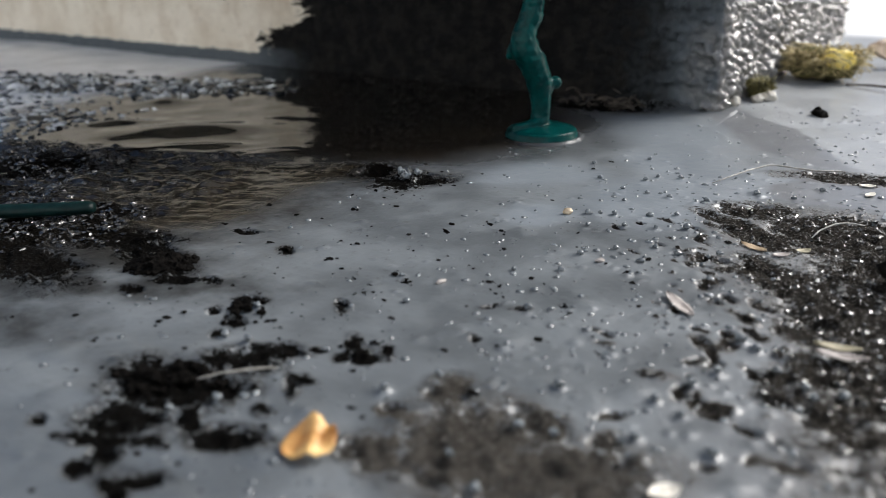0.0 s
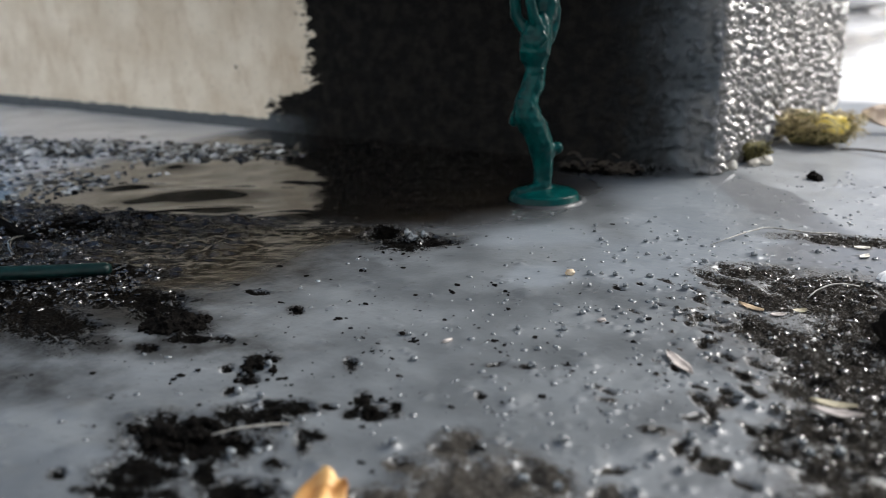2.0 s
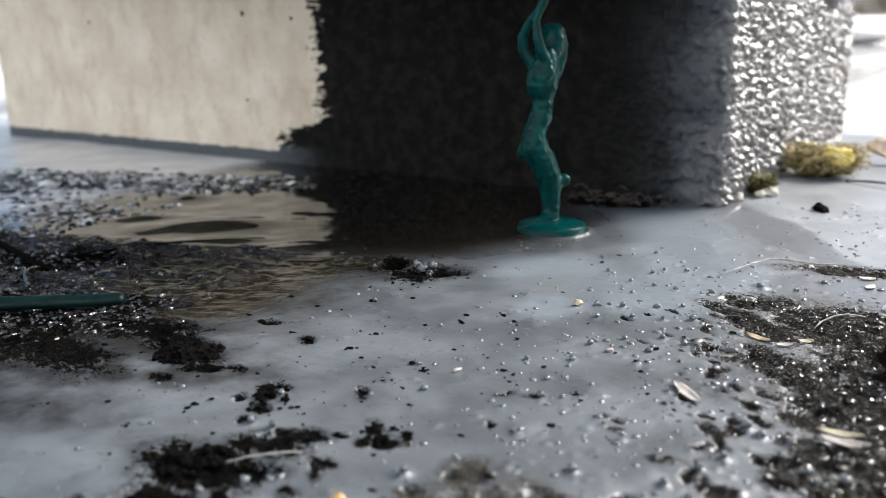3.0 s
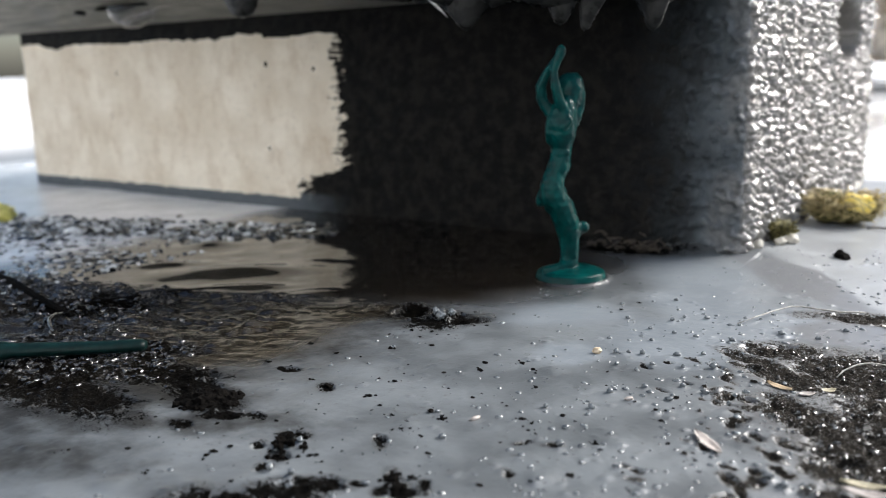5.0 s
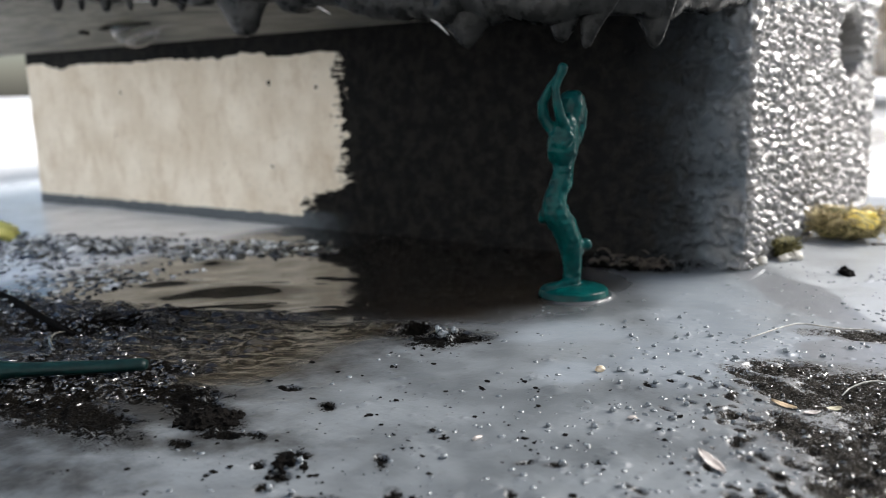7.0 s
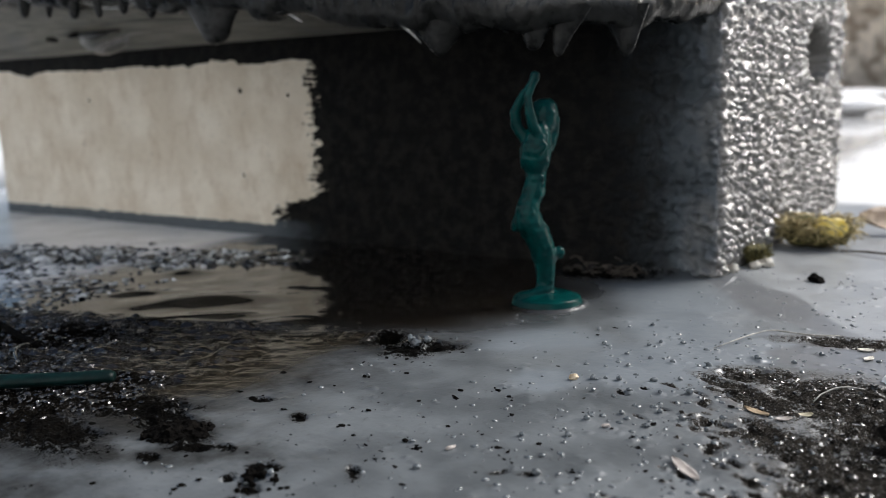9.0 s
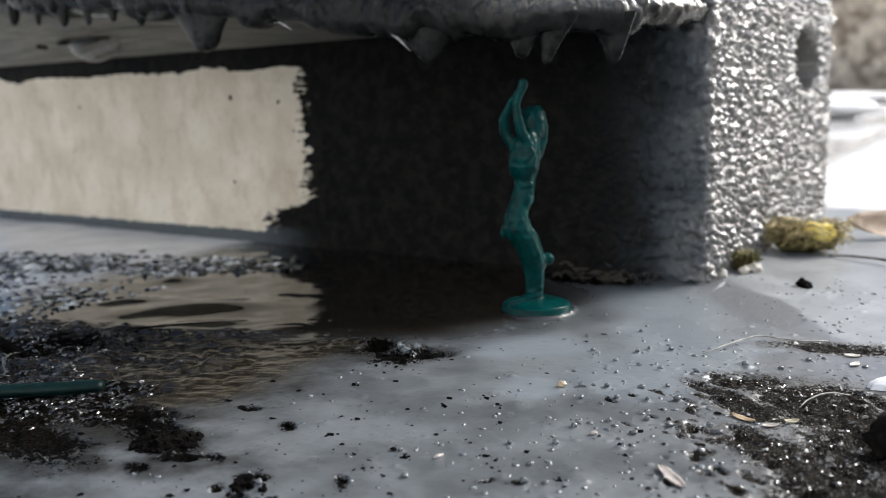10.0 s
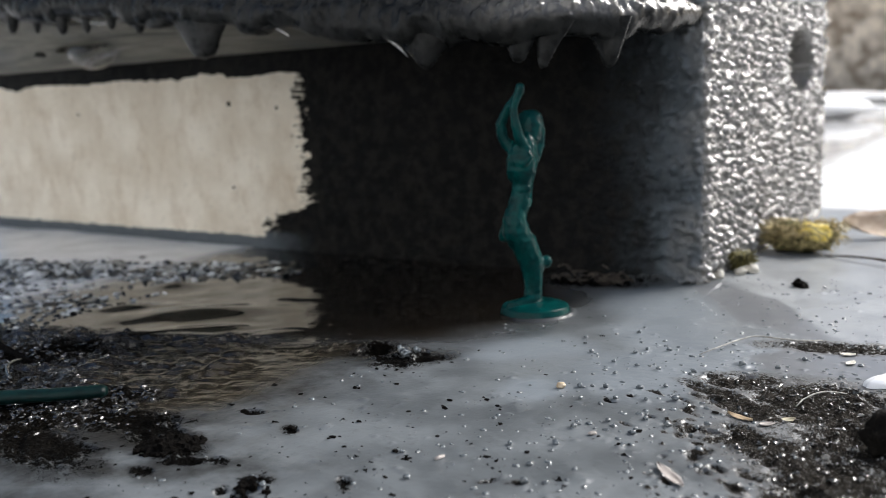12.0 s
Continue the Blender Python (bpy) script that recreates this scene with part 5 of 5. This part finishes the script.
# loose dark grains, too many to count: the larger crumbs at their places (x, y, size in tenths of a millimetre), the rest strewn
CRUMBS = [
    (-0.0171, -0.1247, 6.7), (-0.0134, -0.1266, 4.9), (-0.0176, -0.1179, 6.1), (-0.0207, -0.1181, 3.5), (-0.0287, -0.1056, 5.9), (-0.0321, -0.0952, 4.2), (-0.0054, -0.1244, 7.0), (-0.0026, -0.1255, 6.2), (-0.0094, -0.1285, 4.0),
    (-0.0052, -0.1316, 3.8), (-0.0043, -0.1308, 3.8), (-0.0033, -0.1385, 2.9), (-0.0035, -0.1165, 5.0), (-0.0086, -0.1067, 6.2), (-0.0100, -0.1031, 6.3), (-0.0045, -0.1002, 5.4), (-0.0015, -0.1018, 5.3), (0.0026, -0.1080, 5.1),
    (0.0071, -0.1196, 5.4), (0.0091, -0.1202, 3.8), (0.0098, -0.1224, 3.8), (0.0114, -0.1156, 4.7), (0.0196, -0.1214, 4.4), (0.0210, -0.1227, 3.6), (0.0239, -0.1098, 4.7), (0.0219, -0.1069, 4.8), (0.0274, -0.1162, 3.7),
    (0.0323, -0.1193, 3.6), (0.0286, -0.1308, 2.6), (0.0178, -0.1353, 3.3), (-0.0245, -0.1597, 3.7), (-0.0194, -0.1655, 3.5), (-0.0393, -0.1613, 4.1),
]
rg, heap = random.Random(12), []
for k, (x, y, r) in enumerate(CRUMBS):
    for j in range(4):
        q, px2, py2 = r * 0.0001 * (0.75 if j == 0 else rg.uniform(0.2, 0.5)), x + j * rg.gauss(0, 0.0003), y + j * rg.gauss(0, 0.0003)
        heap.append(((px2, py2, on_floor(px2, py2) + q * 0.15), (q * 1.25, q * rg.uniform(0.6, 1.0), q * 0.65), k * 0.71 + j, 0.8))
for k in range(300):
    cx, cy, s = rg.choice([(-0.008, -0.162, 0.012), (0.012, -0.128, 0.020), (-0.036, -0.139, 0.012), (0.045, -0.100, 0.022), (-0.033, -0.0855, 0.008), (0.02, -0.11, 0.025), (-0.015, -0.145, 0.006)])
    x, y = rg.gauss(cx, s), rg.gauss(cy, s)
    if not (-0.08 < x < 0.075 and -0.19 < y < -0.03):
        continue
    r = rg.choice([0.00010, 0.00012, 0.00016, 0.0002, 0.00028, 0.0004])
    heap.append(((x, y, on_floor(x, y) + r * 0.1), (r * rg.uniform(0.7, 1.8), r * rg.uniform(0.7, 1.8), r * 0.4), k * 0.53, 0.7))
tagged(scatter("soil_grains", heap, SOIL, 1, False), "scattered black grains of soil on paint", "soil", kind="stuff")

# wet gravel on the shaded side, too much to count
rg, heap, glint_heap, mud_heap = random.Random(31), [], [], []
for k in range(5300):
    if k < 2000:
        t, w = rg.random(), rg.gauss(0, 0.0050)
        t = 1 - t ** 0.6 if k % 3 else t
        w *= 2.0 - 1.2 * t
        if math.sin(t * 41) + math.sin(t * 17 + 1) < rg.uniform(-2.2, 0.6):
            continue
        x, y, r = -0.240 + 0.125 * t - 0.45 * w, -0.083 + 0.056 * t + 0.89 * w, rg.uniform(0.0005, 0.0013) * (1.4 if rg.random() < 0.2 else 1)
    elif k < 2500:
        x, y, r = -0.130 - 0.095 * rg.random() ** 1.2, rg.gauss(-0.090, 0.014), rg.uniform(0.0003, 0.0008)
    elif k < 2950:
        x, y, r = rg.gauss(-0.120, 0.022), rg.gauss(-0.121, 0.007), rg.uniform(0.0003, 0.0007)
    else:
        a, w = rg.gauss(0, 0.020), rg.gauss(0, 0.0065)
        x, y, r = -0.086 + 0.90 * a - 0.44 * w, -0.1425 + 0.44 * a + 0.90 * w, rg.uniform(0.0002, 0.0005)
        if bare_at(x, y) < 0.45:
            continue
    if y > -0.004:
        continue
    # Part of the leftmost lumps take the pale colour painted for glints.
    stones = glint_heap if x < -0.150 + 0.03 * rg.random() and rg.random() < 0.45 else mud_heap if k >= 2500 else heap
    stones.append(((x, y, on_floor(x, y) + r * 0.1), (r * rg.uniform(0.7, 1.9), r * rg.uniform(0.7, 1.9), r * rg.uniform(0.4, 0.9)), k * 0.41, 0.9))
tagged(scatter("glint_stones", glint_heap, GLINT_GRAVEL, 2, False), "wet gravel lumps coloured pale for their glints", "gravel", kind="stuff")
tagged(scatter("wet_gravel", heap, WET_STONE, 1, False), "wet dark gravel lumps in a watery film", "gravel", kind="stuff")
tagged(scatter("mud_grains", mud_heap, MUD_GRAIN, 1, False), "fine dull grains in dark mud", "mud", kind="stuff")

# wet grains over the large bare patch, too many to count
rg, heap = random.Random(61), []
for k in range(2400):
    x, y = rg.uniform(0.024, 0.074), rg.uniform(-0.138, -0.064)
    if bare_at(x, y) < 0.5 or rg.random() > 0.35 + 0.65 * float(smooth(0.034, 0.048, x)) * vnoise(x, y, 0.007, 83):
        continue
    r = rg.choice([0.00012, 0.00016, 0.00022, 0.0003, 0.0004])
    heap.append(((x, y, on_floor(x, y) + r * 0.2), (r * rg.uniform(0.7, 1.6), r * rg.uniform(0.7, 1.6), r * rg.uniform(0.6, 1.0)), k * 0.43, 0.8))
tagged(scatter("wet_grains", heap, WET_GRAIN, 1, False), "wet glinting grains on dark soil", "grit", kind="stuff")

# paint-covered grit, too many to count
rg, heap = random.Random(21), []
for k, (x, y) in enumerate(SMALL_BLISTERS):
    r = rg.uniform(0.00034, 0.00052)
    heap.append(((x, y, on_floor(x, y) + r * 0.30), (r * rg.uniform(0.9, 1.3), r * rg.uniform(0.8, 1.1), r * rg.uniform(0.8, 1.0)), k * 0.77, 0.7))
for k, (x, y) in enumerate(LARGE_BLISTERS):
    r = rg.uniform(0.0004, 0.0006)
    heap.append(((x, y, on_floor(x, y) + r * 0.40), (r * rg.uniform(0.9, 1.3), r * rg.uniform(0.8, 1.1), r * rg.uniform(0.8, 1.0)), k * 0.57 + 40, 0.6))
for k in range(3400):
    x, y = rg.uniform(-0.034, 0.062), rg.uniform(-0.175, 0.02)
    keep = (0.10 + 0.90 * float(smooth(-0.02, 0.035, x))) * (0.25 + 0.75 * float(smooth(-0.02, -0.09, y)))
    if rg.random() > keep:
        continue
    if bare_at(x, y) > 0.42 and rg.random() < 0.96:
        continue
    r = rg.choice([0.00012, 0.00016, 0.00020, 0.00026, 0.00034, 0.00042])
    heap.append(((x, y, on_floor(x, y) - r * 0.10), (r * rg.uniform(0.8, 1.5), r * rg.uniform(0.8, 1.5), r * rg.uniform(0.5, 0.85)), k * 0.37, 0.65))
tagged(scatter("painted_grit", heap, GRIT, 2), "fine grit coated in glossy grey paint", "grit", kind="stuff")

# ---- distance ----
bm = bmesh.new()
bmesh.ops.create_cube(bm, size=1.0, matrix=Matrix.LocRotScale((-0.05, 3.4, 0.28), Euler((0, 0, radians(12))), (2.2, 0.3, 0.60)))
tagged(part("wall_back", bm, STUCCO, soft=False), "brown stucco wall in the distance", "wall", kind="structure")

for k, (x, y, s) in enumerate(((-0.20, 1.05, 0.10), (0.03, 1.00, 0.09), (0.22, 1.12, 0.11), (-0.28, 1.75, 0.16), (0.06, 1.82, 0.17), (0.42, 1.70, 0.15))):
    bm = bmesh.new()
    lump(bm, (0, 0, 0), (s, s * 0.6, 0.014 + 0.006 * (k % 3)), k + 2, 3, 0.35)
    ob = part("edging_stone", bm, PLASTER)
    ob.matrix_world = pose(x, y, 0.012, 0, 0, 20 * k)
    tagged(ob, "low pale edging stone on bright ground", "stone", "edging stones")

# an unseen pale wall added behind the viewer, in the sun, to bounce light onto the plinth
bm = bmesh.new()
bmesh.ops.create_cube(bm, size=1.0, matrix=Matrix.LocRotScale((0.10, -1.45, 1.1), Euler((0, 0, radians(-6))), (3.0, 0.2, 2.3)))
tagged(part("wall_bounce", bm, BOUNCE_WALL, soft=False), "unseen pale wall added to bounce sunlight", "wall", kind="structure")
